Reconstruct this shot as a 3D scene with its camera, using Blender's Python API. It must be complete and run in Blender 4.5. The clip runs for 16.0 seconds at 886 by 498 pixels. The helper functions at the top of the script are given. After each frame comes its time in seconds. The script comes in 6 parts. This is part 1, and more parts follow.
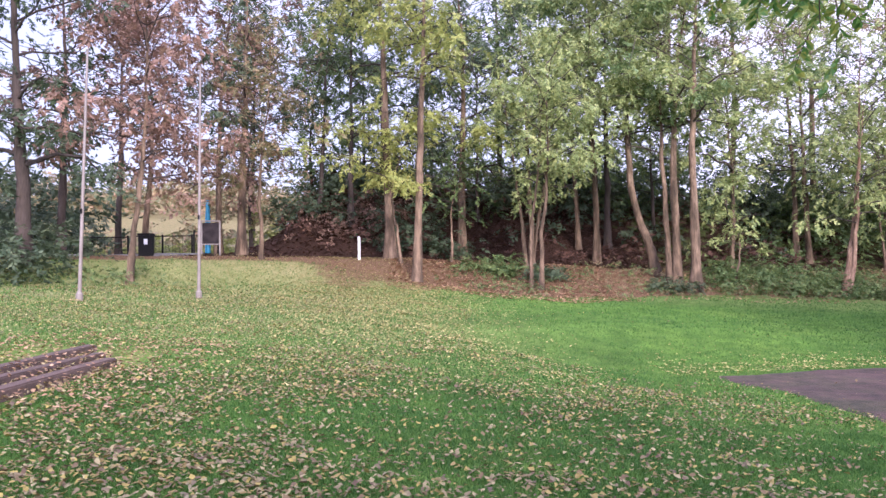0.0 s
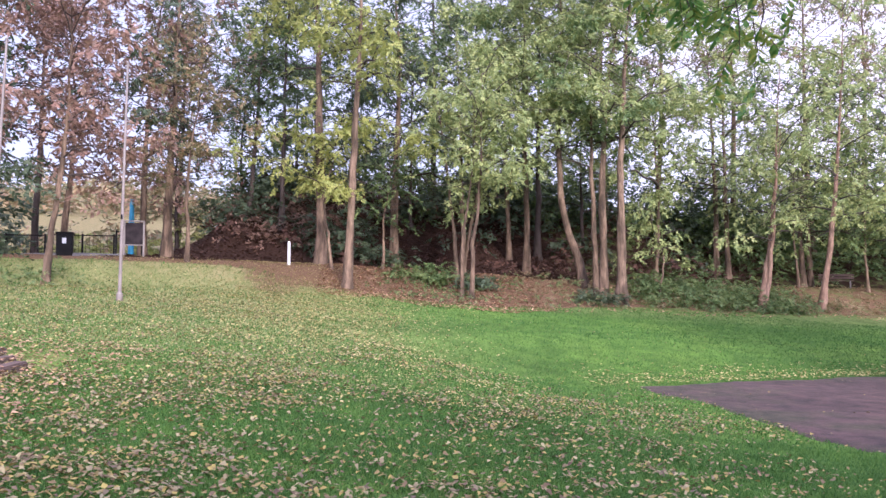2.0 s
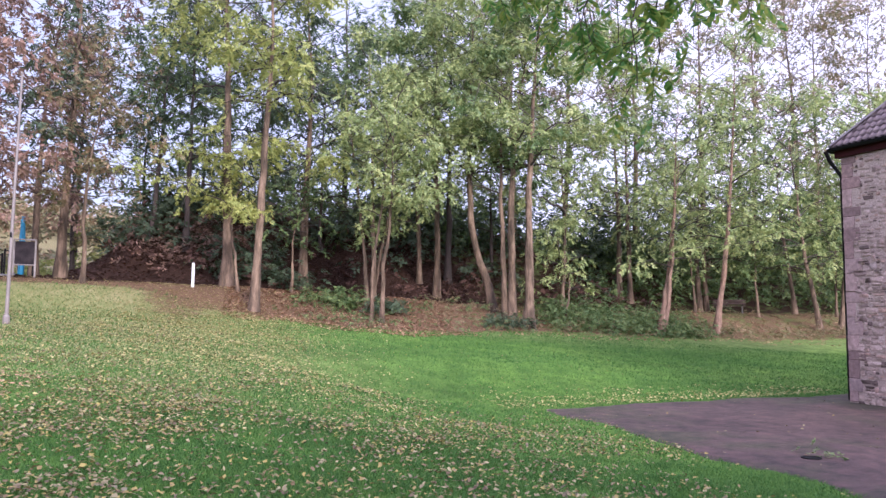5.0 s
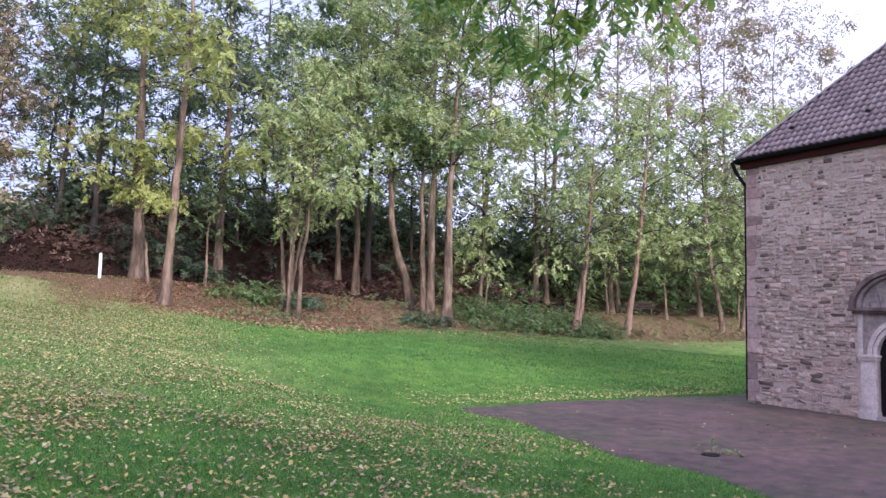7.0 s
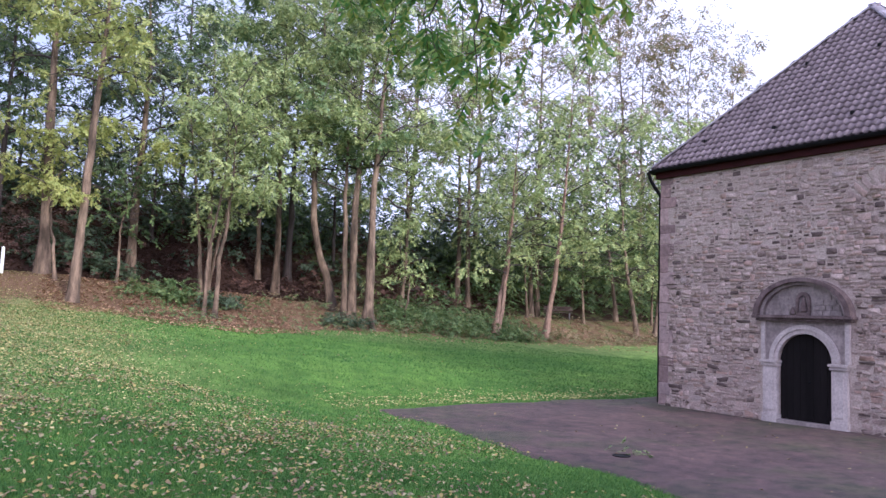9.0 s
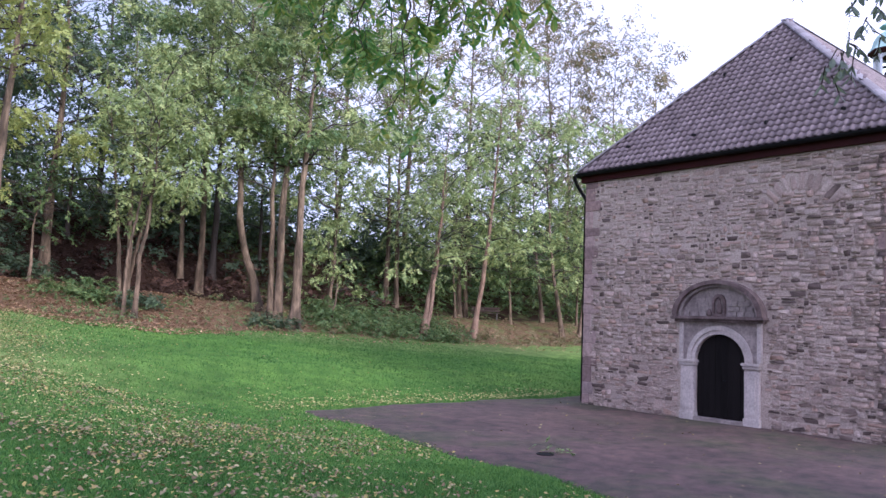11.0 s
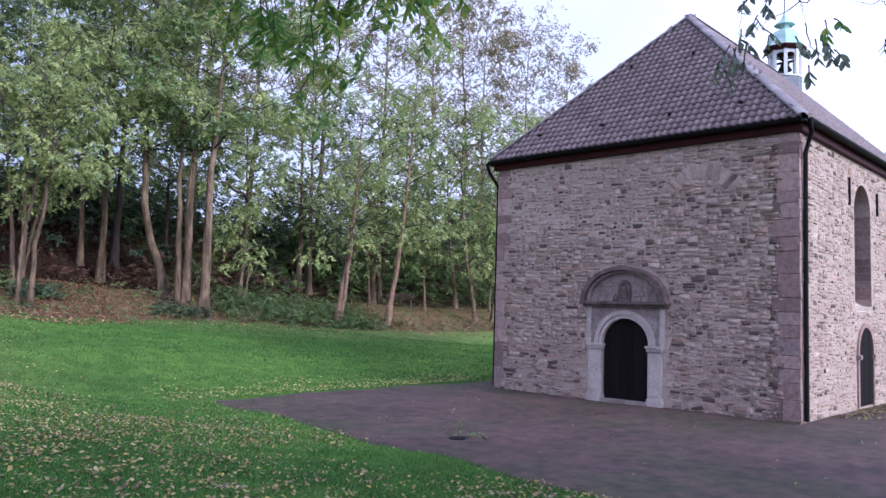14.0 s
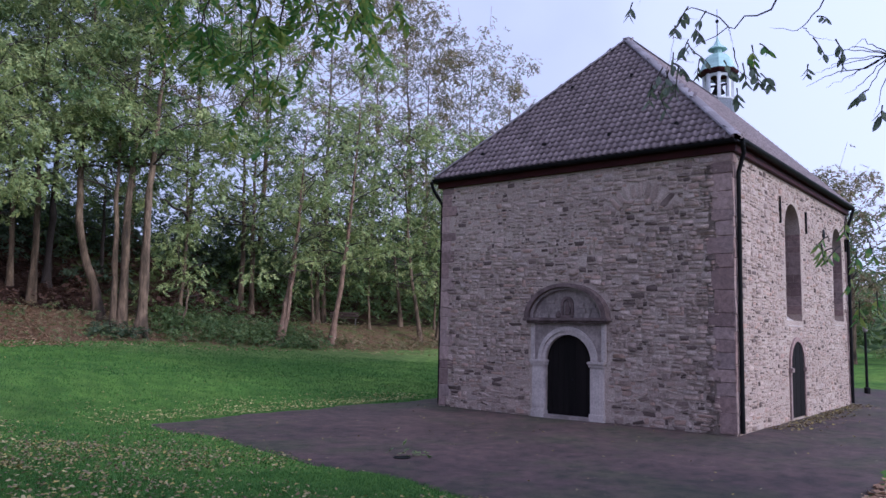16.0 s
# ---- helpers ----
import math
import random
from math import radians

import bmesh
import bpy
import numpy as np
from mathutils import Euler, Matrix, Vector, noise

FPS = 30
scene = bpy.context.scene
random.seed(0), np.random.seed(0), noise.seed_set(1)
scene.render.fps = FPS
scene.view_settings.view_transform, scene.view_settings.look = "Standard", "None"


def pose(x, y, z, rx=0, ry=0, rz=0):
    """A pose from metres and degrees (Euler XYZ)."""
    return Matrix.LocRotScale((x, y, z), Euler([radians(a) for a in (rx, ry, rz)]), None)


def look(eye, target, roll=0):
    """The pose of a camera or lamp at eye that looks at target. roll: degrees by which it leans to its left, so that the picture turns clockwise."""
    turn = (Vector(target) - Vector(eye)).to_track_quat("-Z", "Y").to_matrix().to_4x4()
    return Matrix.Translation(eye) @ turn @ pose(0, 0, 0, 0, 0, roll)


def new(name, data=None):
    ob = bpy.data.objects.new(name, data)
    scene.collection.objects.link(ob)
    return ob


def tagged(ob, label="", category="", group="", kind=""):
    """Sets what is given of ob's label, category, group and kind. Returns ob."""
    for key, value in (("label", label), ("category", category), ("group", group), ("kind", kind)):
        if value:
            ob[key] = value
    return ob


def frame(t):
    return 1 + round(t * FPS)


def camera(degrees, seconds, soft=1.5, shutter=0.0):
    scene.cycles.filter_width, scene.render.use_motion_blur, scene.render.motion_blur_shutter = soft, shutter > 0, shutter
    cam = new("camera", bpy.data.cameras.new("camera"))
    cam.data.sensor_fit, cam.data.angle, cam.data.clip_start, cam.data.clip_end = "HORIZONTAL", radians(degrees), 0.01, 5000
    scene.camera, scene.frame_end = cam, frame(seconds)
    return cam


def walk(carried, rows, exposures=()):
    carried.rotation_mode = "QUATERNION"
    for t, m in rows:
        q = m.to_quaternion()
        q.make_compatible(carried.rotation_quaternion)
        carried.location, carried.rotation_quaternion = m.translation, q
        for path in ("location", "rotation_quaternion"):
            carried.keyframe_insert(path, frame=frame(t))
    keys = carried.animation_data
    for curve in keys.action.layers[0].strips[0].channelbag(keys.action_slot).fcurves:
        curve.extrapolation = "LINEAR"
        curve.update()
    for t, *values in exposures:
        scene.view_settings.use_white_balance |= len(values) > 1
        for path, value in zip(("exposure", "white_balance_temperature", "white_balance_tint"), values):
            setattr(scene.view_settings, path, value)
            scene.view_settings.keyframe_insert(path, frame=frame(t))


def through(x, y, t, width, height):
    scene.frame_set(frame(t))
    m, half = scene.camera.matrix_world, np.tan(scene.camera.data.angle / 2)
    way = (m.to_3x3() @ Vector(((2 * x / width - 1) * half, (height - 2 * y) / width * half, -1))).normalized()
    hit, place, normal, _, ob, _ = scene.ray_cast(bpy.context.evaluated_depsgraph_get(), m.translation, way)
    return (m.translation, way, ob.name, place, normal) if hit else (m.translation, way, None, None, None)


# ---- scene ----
# ---- camera: held at arm's length and turned to the right ----
cam = camera(60.3, 16.0, soft=1.5)
EYE_Z, REACH = 2.3, 0.25
BEARINGS = (
    (0, 0.00, 2.51, -1.05),
    (0.5, 1.05, 2.58, -0.52),
    (1, 1.96, 2.59, -0.37),
    (1.5, 3.59, 2.61, 0.12),
    (2, 5.11, 3.05, 0.15),
    (2.5, 6.34, 3.62, -0.05),
    (3, 7.40, 4.21, 0.26),
    (3.5, 8.70, 4.57, 0.73),
    (4, 9.67, 4.74, 0.70),
    (6.5, 16.18, 4.80, 0.78),
    (7, 17.79, 4.77, 1.39),
    (7.5, 18.92, 4.77, 1.81),
    (8, 20.55, 4.82, 1.71),
    (8.5, 21.61, 4.78, 1.50),
    (9, 23.56, 5.10, 2.13),
    (11.5, 29.87, 5.23, 1.98),
    (12, 30.94, 5.13, 1.88),
    (12.5, 32.02, 5.00, 1.94),
    (13, 33.31, 4.95, 1.89),
    (13.5, 34.27, 4.59, 1.76),
    (14, 35.33, 4.56, 1.74),
    (14.5, 36.68, 4.62, 1.47),
    (15, 37.78, 5.05, 1.33),
    (15.5, 38.66, 5.79, 1.15),
    (16, 39.44, 6.00, 1.19),
)


def held(yaw, pitch, roll):
    y, p = radians(yaw), radians(pitch)
    eye = Vector((REACH * math.sin(y), REACH * math.cos(y), EYE_Z))
    return look(eye, eye + Vector((math.sin(y) * math.cos(p), math.cos(y) * math.cos(p), math.sin(p))), roll)


EXPOSURES = ((0, 0.70, 4960, 22), (4, 0.57, 4880, 21), (7, 0.46, 4770, 17), (9, 0.40, 4670, 15), (11.5, 0.26, 4580, 14), (12.5, 0.20, 4530, 13), (14.5, -0.13, 4470, 12), (16, -0.57, 4440, 13))
walk(cam, [(t, held(yaw, pitch, roll)) for t, yaw, pitch, roll in BEARINGS], EXPOSURES)

# ---- light: a pale evening sky and a soft low sun from behind the camera ----
SUN_AZ, SUN_EL = 164.0, 24.0
world = bpy.data.worlds.new("sky")
world.use_nodes = True
scene.world = world
wn, wl = world.node_tree.nodes, world.node_tree.links
sky = wn.new("ShaderNodeTexSky")
sky.sky_type, sky.sun_disc = "NISHITA", False
sky.sun_elevation, sky.sun_rotation = radians(SUN_EL), radians(SUN_AZ)
sky.air_density, sky.dust_density, sky.ozone_density = 1.0, 4.0, 1.0
wl.new(sky.outputs[0], wn["Background"].inputs[0])
wn["Background"].inputs[1].default_value = 0.075
veil, both, coord, puffs = wn.new("ShaderNodeBackground"), wn.new("ShaderNodeMixShader"), wn.new("ShaderNodeTexCoord"), wn.new("ShaderNodeTexNoise")
veil.inputs[0].default_value, veil.inputs[1].default_value = (1.0, 0.85, 0.84, 1), 1.2     # thin high cloud
puffs.inputs["Scale"].default_value, puffs.inputs["Detail"].default_value = 2.2, 5.0
cover = wn.new("ShaderNodeMapRange")
cover.inputs[1].default_value, cover.inputs[2].default_value, cover.inputs[3].default_value, cover.inputs[4].default_value = -0.25, 0.45, 0.45, 1.0
glow, toward = wn.new("ShaderNodeMapRange"), wn.new("ShaderNodeVectorMath")    # the cloud is brighter on the sun's side
toward.operation, toward.inputs[1].default_value = "DOT_PRODUCT", (math.sin(radians(SUN_AZ)), math.cos(radians(SUN_AZ)), 0.0)
glow.inputs[1].default_value, glow.inputs[2].default_value, glow.inputs[3].default_value, glow.inputs[4].default_value = -0.35, 1.0, 1.36, 2.4
wl.new(coord.outputs["Generated"], toward.inputs[0])
wl.new(toward.outputs["Value"], glow.inputs[0])
wl.new(glow.outputs[0], veil.inputs[1])
haze, veiled = wn.new("ShaderNodeVectorMath"), wn.new("ShaderNodeMath")       # the cloud thins out over the wood
haze.operation, haze.inputs[1].default_value = "DOT_PRODUCT", (0.6, -0.75, 0.0)
veiled.operation = "ADD"
wl.new(coord.outputs["Generated"], puffs.inputs["Vector"])
wl.new(coord.outputs["Generated"], haze.inputs[0])
wl.new(haze.outputs["Value"], veiled.inputs[0])
wl.new(puffs.outputs[0], veiled.inputs[1])
wl.new(veiled.outputs[0], cover.inputs[0])
wl.new(cover.outputs[0], both.inputs[0])
wl.new(wn["Background"].outputs[0], both.inputs[1])
wl.new(veil.outputs[0], both.inputs[2])
wl.new(both.outputs[0], wn["World Output"].inputs[0])
sun = new("sun", bpy.data.lights.new("sun", "SUN"))
sun.data.energy, sun.data.angle, sun.data.color = 3.8, radians(14), (1.0, 0.79, 0.53)
sa, se = radians(SUN_AZ), radians(SUN_EL)
sun.matrix_world = look((40 * math.sin(sa), 40 * math.cos(sa), 40 * math.tan(se)), (0, 0, 0))


# ---- materials ----
def nodes_of(name):
    m = bpy.data.materials.new(name)
    m.use_nodes = True
    return m, m.node_tree.nodes, m.node_tree.links, m.node_tree.nodes["Principled BSDF"]


def ramp_node(n, stops):
    r = n.new("ShaderNodeValToRGB")
    while len(r.color_ramp.elements) < len(stops):
        r.color_ramp.elements.new(0.5)
    for e, (p, c) in zip(r.color_ramp.elements, stops):
        e.position, e.color = p, (*c, 1)
    return r


def noise_node(n, l, scale, detail=4.0, rough=0.6, stretch=None):
    g = n.new("ShaderNodeNewGeometry")
    t = n.new("ShaderNodeTexNoise")
    t.inputs["Scale"].default_value, t.inputs["Detail"].default_value, t.inputs["Roughness"].default_value = scale, detail, rough
    if stretch:
        s = n.new("ShaderNodeVectorMath")
        s.operation = "MULTIPLY"
        s.inputs[1].default_value = stretch
        l.new(g.outputs["Position"], s.inputs[0])
        l.new(s.outputs[0], t.inputs["Vector"])
    else:
        l.new(g.outputs["Position"], t.inputs["Vector"])
    return t


def blend(n, l, kind, fac, a, b):
    m = n.new("ShaderNodeMix")
    m.data_type, m.blend_type = "RGBA", kind
    for socket, value in ((m.inputs[0], fac), (m.inputs[6], a), (m.inputs[7], b)):
        if isinstance(value, bpy.types.NodeSocket):
            l.new(value, socket)
        elif isinstance(value, (int, float)):
            socket.default_value = value
        else:
            socket.default_value = (*value, 1)
    return m.outputs[2]


def bump_on(n, l, p, height, strength, distance):
    b = n.new("ShaderNodeBump")
    b.inputs["Strength"].default_value, b.inputs["Distance"].default_value = strength, distance
    l.new(height, b.inputs["Height"])
    l.new(b.outputs[0], p.inputs["Normal"])


def surface(name, stops, coarse=0.8, fine=18.0, rough=0.8, bump=0.4, depth=0.01, metal=0.0, pieces="", stretch=None, mottle=0.45):
    """Colour from coarse and fine noise; pieces: 'object' or 'island' shifts the colour piece by piece."""
    m, n, l, p = nodes_of(name)
    big, small = noise_node(n, l, coarse, 3, stretch=stretch), noise_node(n, l, fine, 6, 0.65, stretch)
    r = ramp_node(n, stops)
    if pieces:
        pick = n.new("ShaderNodeObjectInfo").outputs["Random"] if pieces == "object" else n.new("ShaderNodeNewGeometry").outputs["Random Per Island"]
        mix = n.new("ShaderNodeMath")
        mix.operation, mix.inputs[1].default_value = "MULTIPLY_ADD", 0.75
        l.new(pick, mix.inputs[0])
        sc = n.new("ShaderNodeMath")
        sc.operation, sc.inputs[1].default_value = "MULTIPLY", 0.28
        l.new(big.outputs[0], sc.inputs[0])
        l.new(sc.outputs[0], mix.inputs[2])
        l.new(mix.outputs[0], r.inputs[0])
    else:
        l.new(big.outputs[0], r.inputs[0])
    grain = ramp_node(n, ((0.25, (0.45, 0.45, 0.45)), (0.7, (1.25, 1.25, 1.25))))
    l.new(small.outputs[0], grain.inputs[0])
    l.new(blend(n, l, "MULTIPLY", mottle, r.outputs[0], grain.outputs[0]), p.inputs["Base Color"])
    p.inputs["Roughness"].default_value, p.inputs["Metallic"].default_value = rough, metal
    bump_on(n, l, p, small.outputs[0], bump, depth)
    return m


def leaf_material(name, stops, through=0.35, rough=0.55):
    """Foliage: the colour changes leaf by leaf and, slowly, over the crown; light shines through."""
    m, n, l, p = nodes_of(name)
    pick, drift = n.new("ShaderNodeNewGeometry"), noise_node(n, l, 0.9, 4, 0.7)
    add = n.new("ShaderNodeMath")
    add.operation, add.inputs[1].default_value = "MULTIPLY_ADD", 0.45
    l.new(pick.outputs["Random Per Island"], add.inputs[0])
    sc = n.new("ShaderNodeMath")
    sc.operation, sc.inputs[1].default_value = "MULTIPLY", 0.62
    l.new(drift.outputs[0], sc.inputs[0])
    l.new(sc.outputs[0], add.inputs[2])
    r = ramp_node(n, stops)
    l.new(add.outputs[0], r.inputs[0])
    l.new(r.outputs[0], p.inputs["Base Color"])
    p.inputs["Roughness"].default_value = rough
    t, mx = n.new("ShaderNodeBsdfTranslucent"), n.new("ShaderNodeMixShader")
    l.new(r.outputs[0], t.inputs[0])
    mx.inputs[0].default_value = through
    l.new(p.outputs[0], mx.inputs[1])
    l.new(t.outputs[0], mx.inputs[2])
    l.new(mx.outputs[0], n["Material Output"].inputs[0])
    return m


def ground_material():
    m, n, l, p = nodes_of("turf_and_leaf_litter")
    big, mid, small = noise_node(n, l, 0.18, 3), noise_node(n, l, 1.6, 5), noise_node(n, l, 28, 6, 0.7)
    grass = ramp_node(n, ((0.3, (0.067, 0.128, 0.025)), (0.5, (0.102, 0.192, 0.036)), (0.75, (0.158, 0.245, 0.048))))
    l.new(big.outputs[0], grass.inputs[0])
    patch = ramp_node(n, ((0.35, (0.62, 0.64, 0.62)), (0.65, (1.32, 1.28, 1.1))))
    l.new(mid.outputs[0], patch.inputs[0])
    turf = blend(n, l, "MULTIPLY", 0.8, grass.outputs[0], patch.outputs[0])
    litter = ramp_node(n, ((0.3, (0.060, 0.038, 0.024)), (0.5, (0.155, 0.096, 0.056)), (0.7, (0.29, 0.19, 0.112))))
    l.new(small.outputs[0], litter.inputs[0])
    meadow = ramp_node(n, ((0.35, (0.15, 0.15, 0.06)), (0.65, (0.26, 0.20, 0.10))))
    l.new(mid.outputs[0], meadow.inputs[0])
    lit, far = n.new("ShaderNodeAttribute"), n.new("ShaderNodeAttribute")
    lit.attribute_name, far.attribute_name = "litter", "meadow"
    edge = n.new("ShaderNodeMath")
    edge.operation, edge.inputs[1].default_value = "MULTIPLY_ADD", 0.9
    l.new(mid.outputs[0], edge.inputs[0])
    l.new(lit.outputs["Fac"], edge.inputs[2])
    step = ramp_node(n, ((0.80, (0, 0, 0)), (1.05, (1, 1, 1))))
    l.new(edge.outputs[0], step.inputs[0])
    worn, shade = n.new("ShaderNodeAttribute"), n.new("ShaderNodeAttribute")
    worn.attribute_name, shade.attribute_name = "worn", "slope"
    dry = ramp_node(n, ((0.3, (0.20, 0.21, 0.075)), (0.7, (0.34, 0.30, 0.15))))
    l.new(mid.outputs[0], dry.inputs[0])
    turf = blend(n, l, "MIX", worn.outputs["Fac"], turf, dry.outputs[0])
    # litter tone under the trees: the wood's shade is put into the colour
    shaded_litter = ramp_node(n, ((0.3, (0.016, 0.010, 0.008)), (0.7, (0.07, 0.038, 0.027))))
    l.new(small.outputs[0], shaded_litter.inputs[0])
    litter_c = blend(n, l, "MIX", shade.outputs["Fac"], litter.outputs[0], shaded_litter.outputs[0])
    c = blend(n, l, "MIX", step.outputs[0], turf, litter_c)
    c = blend(n, l, "MIX", far.outputs["Fac"], c, meadow.outputs[0])
    grain = ramp_node(n, ((0.3, (0.5, 0.5, 0.5)), (0.7, (1.3, 1.3, 1.3))))
    l.new(small.outputs[0], grain.inputs[0])
    l.new(blend(n, l, "MULTIPLY", 0.7, c, grain.outputs[0]), p.inputs["Base Color"])
    p.inputs["Roughness"].default_value = 0.95
    p.inputs["Specular IOR Level"].default_value = 0.1
    bump_on(n, l, p, small.outputs[0], 0.8, 0.05)
    return m


def paving_material():
    """Old reddish asphalt: worn patches, moss in places, fine grit."""
    m, n, l, p = nodes_of("worn_reddish_asphalt")
    big, mid, small, moss = noise_node(n, l, 0.35, 5, 0.7), noise_node(n, l, 2.6, 6, 0.7), noise_node(n, l, 45, 5, 0.7), noise_node(n, l, 0.22, 5, 0.75)
    base = ramp_node(n, ((0.32, (0.034, 0.020, 0.019)), (0.46, (0.060, 0.035, 0.033)), (0.58, (0.082, 0.048, 0.045)), (0.70, (0.058, 0.036, 0.032))))
    l.new(big.outputs[0], base.inputs[0])
    wear = ramp_node(n, ((0.36, (0.48, 0.48, 0.48)), (0.50, (1.0, 1.0, 1.0)), (0.64, (1.5, 1.42, 1.36))))
    l.new(mid.outputs[0], wear.inputs[0])
    green = ramp_node(n, ((0.47, (0, 0, 0)), (0.60, (0.8, 0.8, 0.8))))
    l.new(moss.outputs[0], green.inputs[0])
    c = blend(n, l, "MIX", green.outputs[0], base.outputs[0], (0.043, 0.042, 0.020))
    c = blend(n, l, "MULTIPLY", 0.9, c, wear.outputs[0])
    grain = ramp_node(n, ((0.3, (0.45, 0.45, 0.45)), (0.7, (1.4, 1.4, 1.4))))
    l.new(small.outputs[0], grain.inputs[0])
    l.new(blend(n, l, "MULTIPLY", 0.85, c, grain.outputs[0]), p.inputs["Base Color"])
    p.inputs["Roughness"].default_value = 0.88
    bump_on(n, l, p, small.outputs[0], 0.7, 0.012)
    return m


GROUND = ground_material()
PAVING = paving_material()
GREY_PATH = surface("grey_gravel_path", ((0.3, (0.15, 0.145, 0.145)), (0.7, (0.24, 0.23, 0.225))), 1.5, 40, 0.95, 0.4, 0.01, mottle=0.5)
MORTAR = surface("lime_mortar", ((0.3, (0.381, 0.294, 0.254)), (0.5, (0.443, 0.348, 0.298)), (0.7, (0.513, 0.413, 0.352))), 0.9, 26, 0.95, 0.9, 0.025, mottle=0.8)
STONE_STOPS = ((0.0, (0.085, 0.059, 0.052)), (0.20, (0.135, 0.095, 0.083)), (0.25, (0.297, 0.218, 0.188)), (0.36, (0.416, 0.311, 0.267)), (0.48, (0.465, 0.350, 0.300)), (0.58, (0.426, 0.282, 0.224)), (0.68, (0.395, 0.313, 0.278)), (0.82, (0.515, 0.397, 0.339)), (0.90, (0.267, 0.195, 0.168)), (1.0, (0.554, 0.437, 0.372)))
STONE = surface("rubble_stone", STONE_STOPS, 0.7, 20, 0.92, 0.9, 0.02, pieces="island", mottle=0.75)
STONE_PIECE = surface("rubble_stone_piece", STONE_STOPS, 0.7, 20, 0.92, 0.9, 0.02, pieces="object", mottle=0.75)
QUOIN = surface("red_sandstone", ((0.2, (0.215, 0.145, 0.134)), (0.42, (0.310, 0.206, 0.186)), (0.6, (0.290, 0.215, 0.203)), (0.8, (0.385, 0.272, 0.245))), 1.1, 9, 0.92, 0.9, 0.02, pieces="object", mottle=0.85)
TRIM = surface("pale_dressed_sandstone", ((0.3, (0.42, 0.352, 0.330)), (0.7, (0.58, 0.495, 0.462))), 2.5, 18, 0.85, 0.4, 0.008, mottle=0.6)
DARK_TRIM = surface("weathered_grey_sandstone", ((0.3, (0.19, 0.15, 0.142)), (0.7, (0.35, 0.285, 0.265))), 3.0, 14, 0.9, 0.6, 0.015, mottle=0.75)
PEDIMENT = surface("soot_dark_red_sandstone", ((0.3, (0.085, 0.055, 0.052)), (0.7, (0.19, 0.135, 0.128))), 4.0, 14, 0.9, 0.6, 0.015, mottle=0.75)
OAK = surface("black_stained_oak", ((0.3, (0.006, 0.005, 0.005)), (0.7, (0.014, 0.011, 0.011))), 3.0, 40, 0.85, 0.3, 0.004, stretch=(1, 1, 0.12))
TILE_STOPS = ((0.0, (0.110, 0.080, 0.086)), (0.4, (0.160, 0.117, 0.123)), (0.7, (0.185, 0.138, 0.146)), (1.0, (0.25, 0.19, 0.20)))
TILE = surface("clay_pantile", TILE_STOPS, 0.6, 16, 0.6, 0.3, 0.006, pieces="island", mottle=0.4)
TILE_PIECE = surface("clay_pantile_piece", TILE_STOPS, 0.6, 16, 0.6, 0.3, 0.006, pieces="object", mottle=0.4)
RIDGE_TILE = surface("pale_ridge_tile", ((0.3, (0.164, 0.140, 0.154)), (0.7, (0.240, 0.213, 0.234))), 0.8, 20, 0.7, 0.3, 0.006, pieces="object")
EAVES = surface("oxblood_painted_wood", ((0.3, (0.027, 0.006, 0.007)), (0.7, (0.044, 0.010, 0.010))), 2.0, 30, 0.6, 0.2, 0.003)
IRON = surface("black_metal", ((0.3, (0.005, 0.005, 0.006)), (0.7, (0.011, 0.010, 0.011))), 3.0, 40, 0.6, 0.15, 0.002)
COPPER = surface("green_copper", ((0.3, (0.34, 0.50, 0.48)), (0.7, (0.48, 0.63, 0.60))), 3.0, 20, 0.6, 0.2, 0.004)
WHITE = surface("white_painted_wood", ((0.3, (0.62, 0.62, 0.64)), (0.7, (0.78, 0.78, 0.79))), 2.0, 30, 0.6, 0.15, 0.002)
SLATE = surface("grey_slate", ((0.3, (0.12, 0.13, 0.16)), (0.7, (0.24, 0.25, 0.29))), 6.0, 20, 0.6, 0.3, 0.005, pieces="island")
PALE_BARK = surface("sunlit_pale_bark", ((0.3, (0.10, 0.058, 0.040)), (0.48, (0.24, 0.145, 0.098)), (0.7, (0.36, 0.24, 0.17))), 1.8, 13, 0.95, 1.0, 0.08, stretch=(1, 1, 0.3), mottle=0.95)
BARK = surface("furrowed_bark", ((0.28, (0.042, 0.029, 0.019)), (0.44, (0.110, 0.075, 0.048)), (0.56, (0.205, 0.140, 0.092)), (0.7, (0.29, 0.205, 0.135))), 2.4, 11, 0.95, 1.0, 0.09, stretch=(1, 1, 0.25), mottle=1.0)
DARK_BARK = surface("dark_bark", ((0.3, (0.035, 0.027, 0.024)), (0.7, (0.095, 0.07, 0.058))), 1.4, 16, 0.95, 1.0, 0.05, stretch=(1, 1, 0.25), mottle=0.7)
SLEEPER = surface("weathered_sleeper_wood", ((0.3, (0.055, 0.036, 0.03)), (0.7, (0.13, 0.085, 0.07))), 2.0, 25, 0.9, 0.7, 0.015, mottle=0.6)
GROUND_TREAD = surface("trodden_earth_and_litter", ((0.3, (0.06, 0.038, 0.03)), (0.7, (0.16, 0.10, 0.075))), 3.0, 20, 0.95, 0.9, 0.03, mottle=0.8)
STEEL = surface("galvanised_pole", ((0.3, (0.164, 0.138, 0.125)), (0.7, (0.239, 0.203, 0.185))), 2.0, 30, 0.45, 0.1, 0.002, metal=0.0)
GLASS_DARK = surface("old_leaded_glass", ((0.3, (0.012, 0.014, 0.016)), (0.7, (0.03, 0.035, 0.04))), 4.0, 20, 0.15, 0.1, 0.002)
